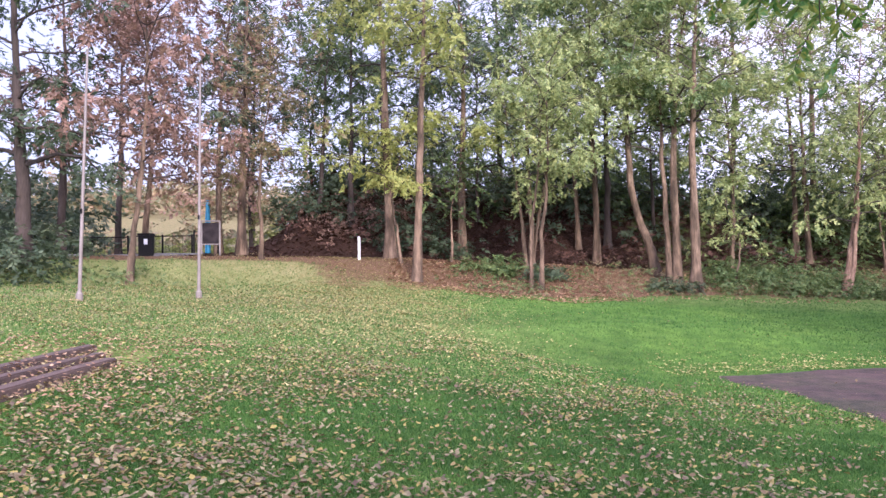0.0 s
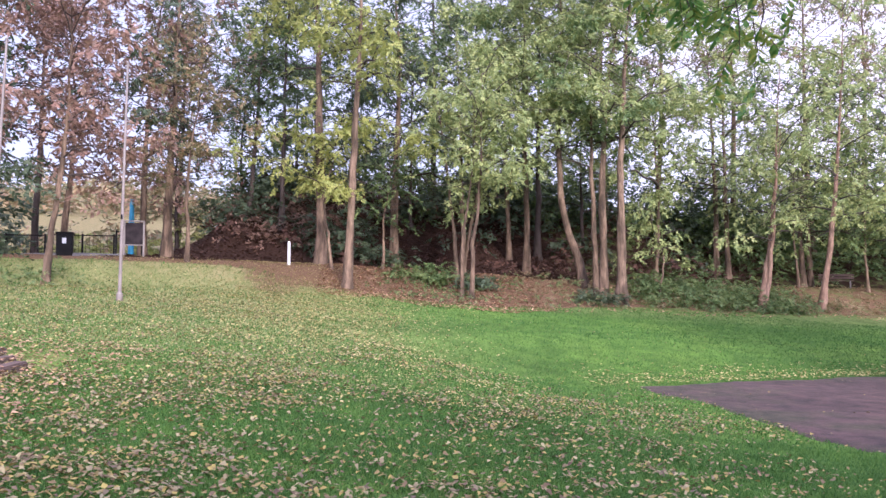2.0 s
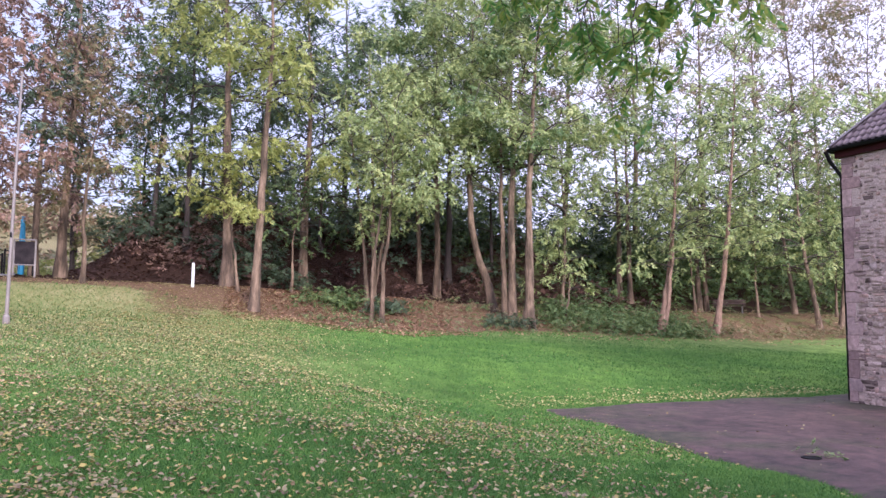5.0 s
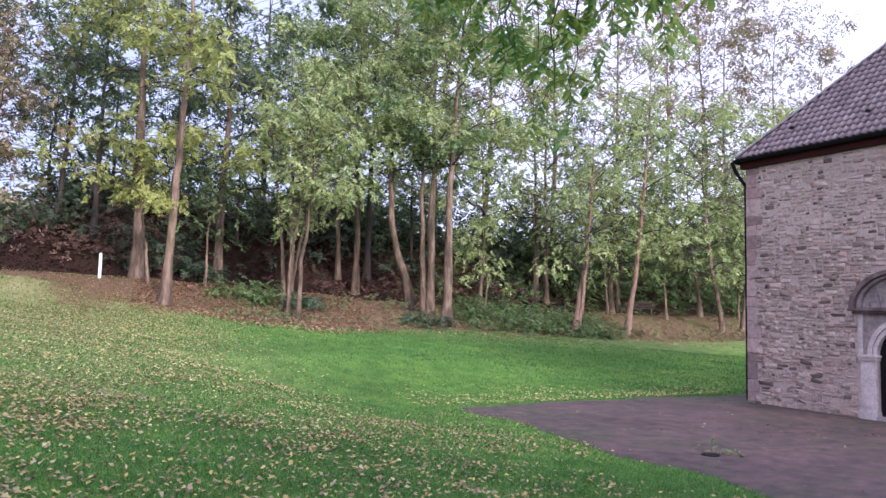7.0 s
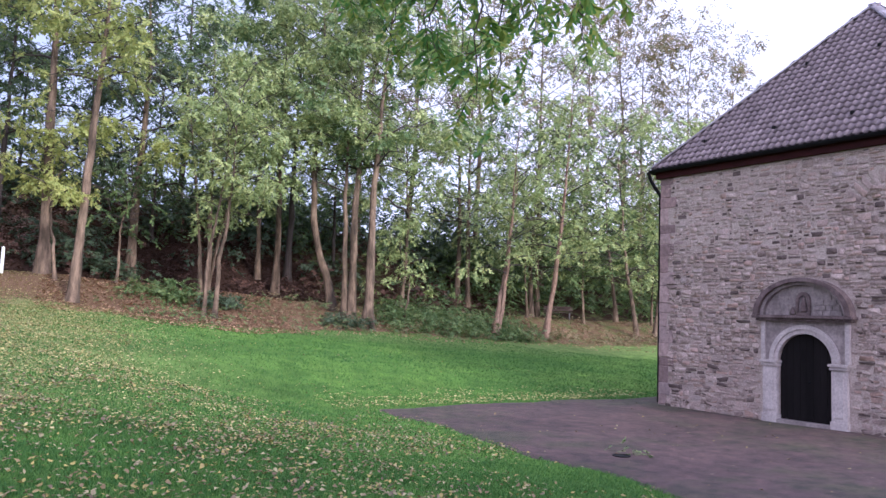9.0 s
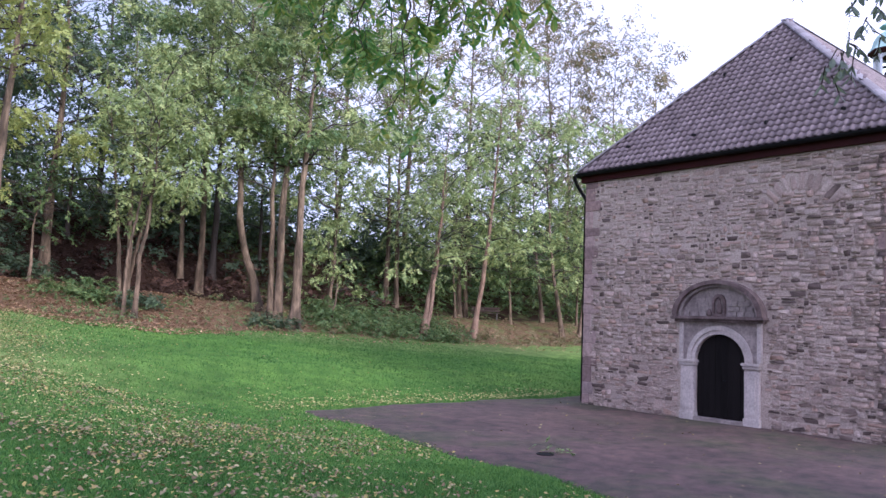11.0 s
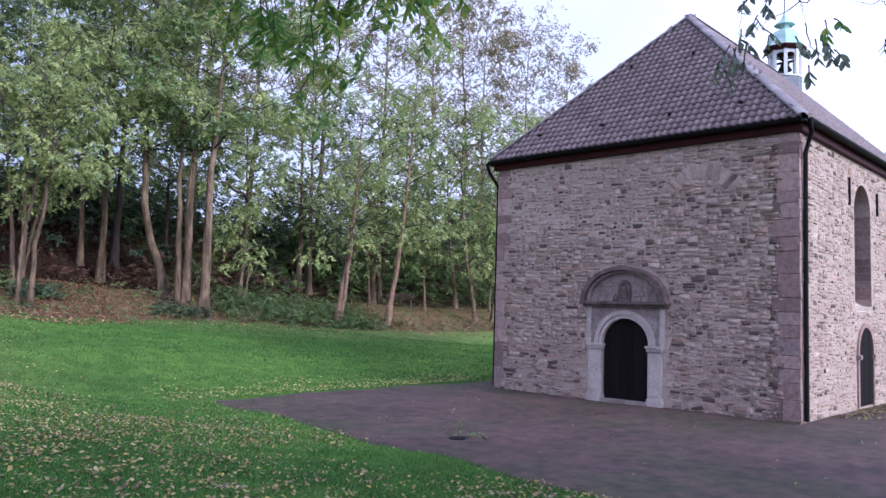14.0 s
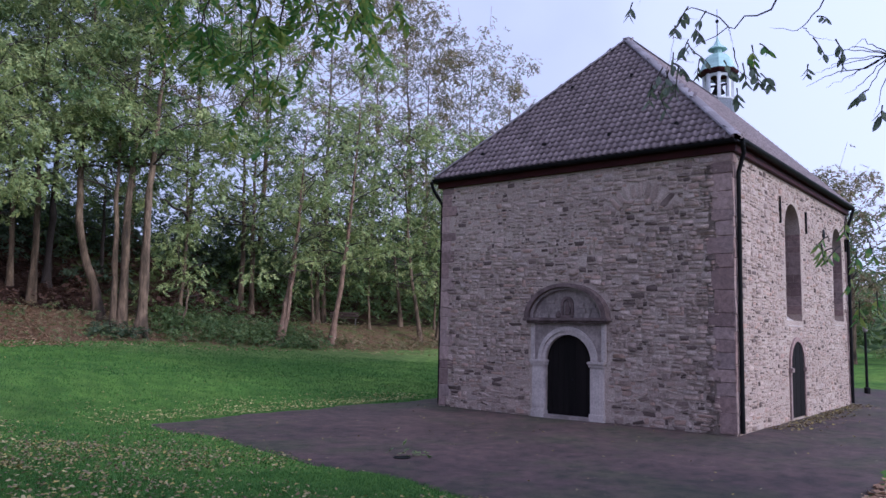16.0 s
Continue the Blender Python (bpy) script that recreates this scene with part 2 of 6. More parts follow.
BLUE = surface("blue_plastic", ((0.3, (0.03, 0.22, 0.42)), (0.7, (0.08, 0.36, 0.58))), 2.0, 20, 0.5, 0.1, 0.002)
PANEL = surface("faded_notice_panel", ((0.3, (0.018, 0.015, 0.017)), (0.7, (0.045, 0.036, 0.038))), 3.0, 30, 0.9, 0.1, 0.002)
for dull in (OAK, IRON, EAVES, PANEL):      # old matt paint
    next(nd for nd in dull.node_tree.nodes if nd.type == "BSDF_PRINCIPLED").inputs["Specular IOR Level"].default_value = 0.12
LEAF_PALE = leaf_material("pale_green_leaves", ((0.1, (0.121, 0.165, 0.061)), (0.42, (0.264, 0.330, 0.124)), (0.66, (0.429, 0.479, 0.178)), (0.92, (0.616, 0.578, 0.213))), 0.42)
LEAF_GREEN = leaf_material("mid_green_leaves", ((0.1, (0.055, 0.094, 0.036)), (0.5, (0.132, 0.198, 0.068)), (0.9, (0.297, 0.341, 0.109))))
LEAF_DARK = leaf_material("dark_green_leaves", ((0.1, (0.037, 0.064, 0.037)), (0.5, (0.083, 0.119, 0.064)), (0.9, (0.165, 0.193, 0.099))))
LEAF_YELLOW = leaf_material("yellow_green_leaves", ((0.1, (0.165, 0.209, 0.059)), (0.5, (0.330, 0.369, 0.104)), (0.9, (0.517, 0.495, 0.149))), 0.45)
LEAF_BROWN = leaf_material("russet_brown_leaves", ((0.1, (0.10, 0.07, 0.045)), (0.45, (0.22, 0.14, 0.10)), (0.7, (0.36, 0.22, 0.165)), (0.95, (0.27, 0.24, 0.11))))
LEAF_MAPLE = leaf_material("bright_yellow_maple_leaves", ((0.1, (0.22, 0.27, 0.07)), (0.5, (0.40, 0.44, 0.12)), (0.9, (0.56, 0.52, 0.16))), 0.5)
LEAF_OLIVE = leaf_material("thin_autumn_leaves", ((0.1, (0.10, 0.11, 0.05)), (0.42, (0.20, 0.20, 0.09)), (0.62, (0.30, 0.23, 0.12)), (0.9, (0.42, 0.25, 0.16))))
LEAF_NEAR = leaf_material("near_green_leaves", ((0.1, (0.06, 0.15, 0.04)), (0.42, (0.125, 0.25, 0.055)), (0.66, (0.29, 0.35, 0.075)), (0.92, (0.52, 0.45, 0.09))), 0.5)
# the near leaves again, with the tree's shade put into their colour
LEAF_SHADED = leaf_material("shaded_green_leaves", ((0.1, (0.10, 0.11, 0.10)), (0.6, (0.16, 0.19, 0.13)), (0.95, (0.28, 0.30, 0.09))), 0.4)
BLADES = leaf_material("grass_blades", ((0.1, (0.011, 0.038, 0.007)), (0.45, (0.052, 0.136, 0.020)), (0.9, (0.155, 0.275, 0.045))), 0.3, 0.7)
FALLEN = leaf_material("fallen_leaves", ((0.1, (0.026, 0.017, 0.012)), (0.27, (0.090, 0.055, 0.032)), (0.38, (0.200, 0.140, 0.060)), (0.48, (0.36, 0.29, 0.070)), (0.56, (0.130, 0.085, 0.050)), (0.67, (0.36, 0.31, 0.15)), (0.77, (0.090, 0.060, 0.040)), (0.87, (0.40, 0.37, 0.21)), (0.96, (0.30, 0.13, 0.04))), 0.12, 0.7)
# leaves of the slope, darkened in colour for the shade under the trees
DARK_LITTER = leaf_material("shade_dark_litter", ((0.1, (0.035, 0.018, 0.014)), (0.5, (0.085, 0.042, 0.03)), (0.9, (0.15, 0.078, 0.05))), 0.1, 0.9)
PALE_FALLEN = leaf_material("pale_yellow_fallen_leaves", ((0.1, (0.26, 0.20, 0.09)), (0.5, (0.44, 0.38, 0.14)), (0.9, (0.54, 0.45, 0.22))), 0.2, 0.7)
BROWN_FALLEN = leaf_material("brown_fallen_leaves", ((0.1, (0.106, 0.059, 0.034)), (0.5, (0.331, 0.192, 0.110)), (0.9, (0.587, 0.397, 0.231))), 0.1, 0.8)


# ---- mesh helpers ----
def mesh_np(name, verts, faces, material=None, smooth=False):
    """A mesh from arrays; all faces have the same number of corners."""
    verts, faces = np.asarray(verts, np.float32).reshape(-1, 3), np.asarray(faces, np.int32)
    me = bpy.data.meshes.new(name)
    k = faces.shape[1]
    me.vertices.add(len(verts))
    me.vertices.foreach_set("co", verts.ravel())
    me.loops.add(faces.size)
    me.loops.foreach_set("vertex_index", faces.ravel())
    me.polygons.add(len(faces))
    me.polygons.foreach_set("loop_start", np.arange(len(faces), dtype=np.int32) * k)
    if smooth:
        me.polygons.foreach_set("use_smooth", np.ones(len(faces), bool))
    if material:
        me.materials.append(material)
    me.update(calc_edges=True)
    me.validate()
    return me


def part(name, bm, material, parent=None, label="", smooth=False):
    """Links a bmesh as one mesh object, under a thing or a part."""
    me = bpy.data.meshes.new(name)
    bmesh.ops.recalc_face_normals(bm, faces=bm.faces)
    bm.to_mesh(me)
    bm.free()
    if smooth:
        for f in me.polygons:
            f.use_smooth = True
    me.materials.append(material)
    return joined(name, me, parent, label)


def joined(name, me, parent=None, label=""):
    ob = new(name, me)
    if parent:
        ob.parent = parent
    return tagged(ob, label)


def thing(name, m, label, category, group="", kind=""):
    ob = new(name)
    ob.empty_display_size = 0.1
    ob.matrix_world = m
    return tagged(ob, label, category, group, kind)


def box(bm, x0, x1, y0, y1, z0, z1, bevel=0.0):
    r = bmesh.ops.create_cube(bm, size=1.0, matrix=Matrix.Translation(((x0 + x1) / 2, (y0 + y1) / 2, (z0 + z1) / 2)) @ Matrix.Diagonal((x1 - x0, y1 - y0, z1 - z0, 1)))
    if bevel:
        bmesh.ops.bevel(bm, geom=list({e for v in r["verts"] for e in v.link_edges}), offset=bevel, segments=2, affect="EDGES")
    return bm


def boxed(*args, **kw):
    return box(bmesh.new(), *args, **kw)


def tube_np(points, radii, sides=7, start=0):
    """Rings of a tube along points; verts and quads."""
    points = np.asarray(points, float)
    d = np.gradient(points, axis=0)
    d /= np.linalg.norm(d, axis=1)[:, None] + 1e-9
    ref = np.where(np.abs(d[:, 2:3]) > 0.9, np.array([[1.0, 0, 0]]), np.array([[0, 0, 1.0]]))
    u = np.cross(d, ref)
    u /= np.linalg.norm(u, axis=1)[:, None] + 1e-9
    w = np.cross(d, u)
    an = np.linspace(0, 2 * np.pi, sides, endpoint=False)
    ring = (np.cos(an)[None, :, None] * u[:, None] + np.sin(an)[None, :, None] * w[:, None]) * np.asarray(radii, float)[:, None, None]
    v = (points[:, None] + ring).reshape(-1, 3)
    i = np.arange(len(points) - 1)[:, None] * sides + np.arange(sides)[None]
    j = np.arange(len(points) - 1)[:, None] * sides + (np.arange(sides)[None] + 1) % sides
    f = np.stack([i, j, j + sides, i + sides], -1).reshape(-1, 4) + start
    return v, f


def tubes(name, runs, material, sides=7):
    vs, fs, n = [], [], 0
    for pts, radii in runs:
        v, f = tube_np(pts, radii, sides, n)
        vs.append(v)
        fs.append(f)
        n += len(v)
    return mesh_np(name, np.concatenate(vs), np.concatenate(fs), material, True)


def revolve(profile, sides=16, phase=0.0):
    """A bmesh of rings (radius, z) round the z axis."""
    bm, rings = bmesh.new(), []
    for r, z in profile:
        rings.append([bm.verts.new((r * math.cos(phase + 2 * math.pi * i / sides), r * math.sin(phase + 2 * math.pi * i / sides), z)) for i in range(sides)])
    for a, b in zip(rings, rings[1:]):
        for i in range(sides):
            bm.faces.new((a[i], a[(i + 1) % sides], b[(i + 1) % sides], b[i]))
    bm.faces.new(rings[0][::-1])
    bm.faces.new(rings[-1])
    return bm


# ---- terrain: a lawn that dips to the chapel, a leafy bank, a wooded slope ----
CX, CY, TURN = 16.98, 9.74, radians(348.8)          # the chapel's near corner and the bearing of its front
HX, HY = math.sin(TURN), math.cos(TURN)              # along the front
SX, SY = math.cos(TURN), -math.sin(TURN)             # along the side


def ramp(v, a, b):
    v = np.clip((v - a) / (b - a), 0.0, 1.0)
    return v * v * (3 - 2 * v)


def bell(v):
    return 1.0 / (1.0 + np.exp(-np.clip(v, -30, 30)))


def local(x, y):
    """Along the side and along the front, from the chapel's near corner."""
    return (x - CX) * SX + (y - CY) * SY, (x - CX) * HX + (y - CY) * HY


def site(a, b, z=0.0):
    return Vector((CX + a * SX + b * HX, CY + a * SY + b * HY, z))


def bank_y(x):
    """The foot of the bank."""
    return 35.0 + 0.31 * x - 0.19 * np.sqrt(x * x + 9) + 0.35 * np.sin(x * 0.7) + 0.2 * np.sin(x * 1.9 + 1)


def edge_y(x):
    """Where the mown grass ends."""
    return bank_y(x) - 2.3 * np.exp(-((x - 3.6) / 3.4) ** 2) - 0.7 * np.exp(-((x - 9.0) / 2.5) ** 2) - 1.7 * ramp(x, 22, 29)


def litter_y(x):
    """Where the fallen leaves of the bank begin."""
    return edge_y(x) + 1.5 * bell((-0.5 - x) / 1.2) + 2.2 * bell((-4.5 - x) / 0.8)


def crest_y(x):
    return bank_y(x) + 5.0


def ground(x, y):
    x, y = np.asarray(x, float), np.asarray(y, float)
    u, v = np.clip(x, -24, 32) / 20, np.clip(y, -12, 42) / 20
    lawn = (0.60 - 1.243 * u - 0.414 * v + 0.674 * u * u - 0.779 * u * v + 0.821 * v * v
            + 0.407 * u ** 3 - 0.51 * u * u * v + 0.377 * u * v * v - 0.048 * v ** 3)
    a, b = local(x, y)
    away = np.maximum(np.maximum(-a - 9.0, b - 10.6), np.maximum(-3.5 - b, a - 30))
    flat = 1 - ramp(away, 0.0, 7.0)
    z = lawn * (1 - flat) - 0.06 * flat
    ye, yc = bank_y(x), crest_y(x)
    crest = 2.42 + 1.3 * bell((6 - x) / 5)
    z = z + (crest - z) * ramp(y, ye - 0.3, yc)
    hill = 5.4 * bell((x + 9.2) / 1.1) * (1 - 0.25 * bell((x - 24) / 3)) + 4.5 * bell((x - 36) / 4)
    z = z + hill * ramp(y, yc + 0.6, yc + 14)
    r = np.sqrt(x * x + y * y) + 1e-6
    back = np.clip(y - 62, 0, 260) * 0.13 * (bell((-x / r - 0.17) / 0.03) + bell((x / r - 0.62) / 0.05)) * (y > 0)
    return z + back


rng = np.random.default_rng(7)
# ---- ground ----
def spread(lo, hi, near_lo, near_hi, step, grow=1.22):
    """Even steps between near_lo and near_hi, growing ones out to lo and hi."""
    mid = list(np.arange(near_lo, near_hi + step / 2, step))
    s, p = step, near_hi
    while p < hi:
        s *= grow
        p = min(p + s, hi)
        mid.append(p)
    s, p = step, near_lo
    while p > lo:
        s *= grow
        p = max(p - s, lo)
        mid.insert(0, p)
    return np.array(mid)


def bumps(x, y):
    return 0.03 * np.sin(x * 1.3 + 0.7 * y) * np.sin(y * 1.1 - 0.4 * x) + 0.015 * np.sin(x * 3.1 + y) * np.sin(y * 2.7)


def on_paving(x, y):
    """Metres inside the paved yard (negative outside)."""
    a, b = local(x, y)
    wob = 0.12 * np.sin(a * 1.7 + b) + 0.1 * np.sin(b * 2.3 - a * 0.6)
    west = a + 9.55 - 0.09 * b + wob
    return np.minimum(np.minimum(west, 10.75 + wob - b), np.minimum(b + 3.5 + 2.0 * ramp(a, 6, 16) + wob, 22 - a))


def terrain(x, y):
    return ground(x, y) + bumps(x, y) * ramp(-on_paving(x, y), 0.0, 1.5)


gx, gy = spread(-900, 1200, -26, 46, 0.5), spread(-60, 1500, -6, 64, 0.5)
X, Y = np.meshgrid(gx, gy)
Z = terrain(X, Y)
idx = np.arange(X.size).reshape(X.shape)
quads = np.stack([idx[:-1, :-1], idx[:-1, 1:], idx[1:, 1:], idx[1:, :-1]], -1).reshape(-1, 4)
me = mesh_np("ground", np.stack([X, Y, Z], -1), quads, GROUND, True)
litter = ramp(Y, litter_y(X) - 0.7, litter_y(X) + 0.4) * (1 - ramp(X, 7, 13) * 0.48) + 0.55 * np.exp(-((X + 3.2 + 0.03 * Y) / 2.2) ** 2) * ramp(Y, 26, 34)
litter = np.maximum(litter, ramp(-on_paving(X, Y), -0.5, 0.0) * ramp(-local(X, Y)[1], 3.2, 4.2) * ramp(X, 8, 11) * (1 - ramp(X, 20, 26)))
worn = 0.75 * bell((0.5 - X - 0.12 * (Y - 20)) / 1.6) * ramp(Y, 10, 22) + 0.3 * ramp(Y, 31, 35)
far_field = ramp(Y, 66, 74) + ramp(X, 44, 60)
# slope: where the shade under the wood is put into the ground colour
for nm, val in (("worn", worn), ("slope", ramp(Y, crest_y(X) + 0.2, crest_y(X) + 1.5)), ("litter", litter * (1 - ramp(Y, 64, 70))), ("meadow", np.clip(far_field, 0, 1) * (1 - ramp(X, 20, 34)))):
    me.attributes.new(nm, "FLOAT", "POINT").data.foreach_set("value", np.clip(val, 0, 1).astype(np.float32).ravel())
tagged(new("ground", me), "sloping mown lawn running into a leaf-strewn wooded bank", "ground", kind="structure")

# the paved yard lies a finger's width above the ground, cut from a fine grid
px_, py_ = np.arange(2, 46, 0.25), np.arange(-3, 28, 0.25)
X, Y = np.meshgrid(px_, py_)
inside = on_paving(X, Y)
Z = terrain(X, Y) + 0.02 - 0.10 * ramp(-inside, 0.0, 0.25) + 0.012 * np.sin(X * 0.9) * np.sin(Y * 1.1)
idx = np.arange(X.size).reshape(X.shape)
quads = np.stack([idx[:-1, :-1], idx[:-1, 1:], idx[1:, 1:], idx[1:, :-1]], -1).reshape(-1, 4)
quads = quads[(inside.ravel()[quads] > -0.3).any(1)]
tagged(new("pavement", mesh_np("pavement", np.stack([X, Y, Z], -1), quads, PAVING, True)), "worn reddish-grey asphalt yard round the chapel", "pavement", kind="structure")


# ---- chapel ----
W, L, H = 9.0, 12.0, 6.72
chapel = thing("chapel", Matrix(((SX, HX, 0, CX), (SY, HY, 0, CY), (0, 0, 1, 0), (0, 0, 0, 1))), "small rubble-stone chapel with a hipped clay-tile roof and bell turret", "chapel")


def arched_wall(length, height, thick, openings, place):
    """A wall with round-headed openings (start, end, sill, top); place maps (along, depth, z) to the chapel's axes."""
    bm = bmesh.new()

    def face(pts):
        bm.faces.new([bm.verts.new(place(*q)) for q in pts])
    xs = sorted({0.0, length, *[v for o in openings for v in o[:2]]})
    for x0, x1 in zip(xs, xs[1:]):
        o = next((o for o in openings if o[0] <= x0 and x1 <= o[1]), None)
        for d in (0.0, thick):
            if o is None:
                face([(x0, d, -0.3), (x1, d, -0.3), (x1, d, height), (x0, d, height)])
                continue
            s0, s1, sill, top = o
            r = (s1 - s0) / 2
            curve = [(s0 + r - r * math.cos(math.pi * i / 14), top - r + r * math.sin(math.pi * i / 14)) for i in range(15)]
            if sill > -0.25:
                face([(x0, d, -0.3), (x1, d, -0.3), (x1, d, sill), (x0, d, sill)])
            for (ax, az), (bx, bz) in zip(curve, curve[1:]):
                face([(ax, d, az), (bx, d, bz), (bx, d, height), (ax, d, height)])
        if o:
            rim = [(s0, sill), *curve, (s1, sill)]
            for (ax, az), (bx, bz) in zip(rim, rim[1:]):
                face([(ax, 0, az), (ax, thick, az), (bx, thick, bz), (bx, 0, bz)])
            face([(s0, 0, sill), (s0, thick, sill), (s1, thick, sill), (s1, 0, sill)])
    face([(0, 0, height), (0, thick, height), (length, thick, height), (length, 0, height)])
    for x in (0.0, length):
        face([(x, 0, -0.3), (x, thick, -0.3), (x, thick, height), (x, 0, height)])
    bmesh.ops.remove_doubles(bm, verts=bm.verts, dist=0.001)
    return bm


DOOR = (3.78, 5.18, 0.0, 2.22)
front = part("wall", arched_wall(W, H, 0.7, [DOOR], lambda u, d, z: (d, u, z)), MORTAR, chapel, "front wall of grey-pink rubble in pale mortar")
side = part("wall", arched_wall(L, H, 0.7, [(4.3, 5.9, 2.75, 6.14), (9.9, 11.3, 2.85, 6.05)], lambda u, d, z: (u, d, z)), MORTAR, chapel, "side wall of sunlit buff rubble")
# plain outer walls that close the far side and the polygonal east end
apse = [(12, 0), (14.64, 2.64), (14.64, 6.36), (12, 9)]
for (a0, b0), (a1, b1) in zip(apse + [(12, 9)], apse[1:] + [(0.7, 9)]):
    if (a0, b0) == (a1, b1):
        continue
    dx, dy = a1 - a0, b1 - b0
    ln = math.hypot(dx, dy)
    nx, ny = -dy / ln, dx / ln
    bm = bmesh.new()
    loop = [(a0, b0), (a1, b1), (a1 + nx * 0.6, b1 + ny * 0.6), (a0 + nx * 0.6, b0 + ny * 0.6)]
    lo, hi = [bm.verts.new((*q, -0.3)) for q in loop], [bm.verts.new((*q, H)) for q in loop]
    bm.faces.new(lo), bm.faces.new(hi)
    for i in range(4):
        bm.faces.new((lo[i], lo[(i + 1) % 4], hi[(i + 1) % 4], hi[i]))
    part("wall", bm, MORTAR, chapel)

# roof: one slab under the tiles
RIDGE, APEX, OVER, EAVE, RE = 11.68, 3.73, 0.18, 6.99, 11.6
ring = [(-OVER, -OVER), (11.95, -OVER), (14.64 + OVER, 2.5), (14.64 + OVER, 6.5), (11.95, 9 + OVER), (-OVER, 9 + OVER)]
bm = bmesh.new()
low = [bm.verts.new((a, b, EAVE - 0.08)) for a, b in ring]
up = [bm.verts.new((APEX, 4.5, RIDGE - 0.08)), bm.verts.new((RE, 4.5, RIDGE - 0.08))]
for i, who in ((0, (0, 1)), (1, (1,)), (2, (1,)), (3, (1,)), (4, (1, 0)), (5, (0,))):
    j = (i + 1) % 6
    bm.faces.new([low[i], low[j], *[up[k] for k in who[::-1]]])
bm.faces.new(low[::-1])
roof = part("roof", bm, EAVES, chapel, "hipped roof of dull red-brown clay pantiles")
part("eaves_box", boxed(-OVER + 0.06, 12.1, -OVER + 0.06, 9 + OVER - 0.06, H - 0.02, EAVE - 0.09, bevel=0.01), EAVES, chapel, "dark red boxed eaves")


def gutter(p, q):
    p, q = Vector(p), Vector(q)
    d = (q - p).normalized()
    n = Vector((d.y, -d.x, 0))
    bm, rows = bmesh.new(), []
    for e in (p, q):
        rows.append([bm.verts.new(e + n * (0.085 + r * math.cos(t)) + Vector((0, 0, r * math.sin(t)))) for r in (0.09, 0.078) for t in ([math.pi + math.pi * i / 8 for i in range(9)] if r > 0.08 else [2 * math.pi - math.pi * i / 8 for i in range(9)])])
    k = len(rows[0])
    for i in range(k):
        bm.faces.new((rows[0][i], rows[0][(i + 1) % k], rows[1][(i + 1) % k], rows[1][i]))
    bm.faces.new(rows[0]), bm.faces.new(rows[1][::-1])
    part("gutter", bm, IRON, chapel, "black half-round gutter")


gz = EAVE - 0.03
for (a0, b0), (a1, b1) in zip(ring, ring[1:] + ring[:1]):
    gutter((a0, b0, gz), (a1, b1, gz))


def pipe_down(runs):
    joined("downpipe", tubes("downpipe", [(runs, [0.055] * len(runs))], IRON, 10), chapel, "black metal downpipe")


pipe_down([(-0.15, -0.30, gz - 0.05), (0.06, -0.26, gz - 0.3), (0.14, -0.10, 6.2), (0.14, -0.09, 3), (0.14, -0.09, 0.02)])
pipe_down([(11.95, -0.30, gz - 0.05), (11.9, -0.24, gz - 0.3), (11.85, -0.10, 6.2), (11.85, -0.09, 0.02)])
pipe_down([(-0.30, 9.25, gz - 0.05), (-0.2, 9.22, gz - 0.3), (0.12, 9.1, 6.2), (0.12, 9.09, 0.02)])

# portal
C0 = 4.48
portal = part("portal", bmesh.new(), TRIM, chapel, "round-arched portal of pale dressed sandstone")


def arch_band(r0, r1, d0, d1, zc, bc=C0, a0=0.0, a1=math.pi, n=22, squash=1.0):
    """A curved band on the front, between radii, from depth d0 to d1."""
    bm, rows = bmesh.new(), []
    for i in range(n + 1):
        t = a0 + (a1 - a0) * i / n
        rows.append([bm.verts.new((d, bc + r * math.cos(t), zc + squash * r * math.sin(t))) for r, d in ((r0, d1), (r0, d0), (r1, d0), (r1, d1))])
    for p, q in zip(rows, rows[1:]):
        for i in range(4):
            bm.faces.new((p[i], p[(i + 1) % 4], q[(i + 1) % 4], q[i]))
    bm.faces.new(rows[0]), bm.faces.new(rows[-1][::-1])
    return bm


SPRING = 1.52
for s in (-1, 1):
    inner, outer = C0 + s * 0.70, C0 + s * 1.10
    b0, b1 = min(inner, outer), max(inner, outer)
    jamb = part("jamb", boxed(-0.09, 0.35, b0, b1, -0.1, SPRING - 0.16, bevel=0.012), TRIM, portal)
    part("moulding", boxed(-0.115, -0.092, b0 + 0.09, b1 - 0.10, 0.25, SPRING - 0.2, bevel=0.008), TRIM, jamb)
    part("plinth", boxed(-0.125, 0.30, b0 - 0.02, b1 + 0.02, -0.15, 0.16, bevel=0.015), TRIM, jamb)
    bm = boxed(-0.14, 0.35, b0 - 0.025, b1 + 0.025, SPRING - 0.15, SPRING - 0.07, bevel=0.015)
    box(bm, -0.18, 0.35, b0 - 0.05, b1 + 0.05, SPRING - 0.068, SPRING, bevel=0.015)
    part("capital", bm, TRIM, portal)
part("archivolt", arch_band(0.70, 0.80, -0.055, 0.35, SPRING), TRIM, portal)
part("archivolt", arch_band(0.805, 0.92, -0.095, 0.1, SPRING), TRIM, portal)
bm = bmesh.new()
n = 20
ins = [(C0 + 0.92 * math.cos(math.pi * i / n), SPRING + 0.92 * math.sin(math.pi * i / n)) for i in range(n + 1)]
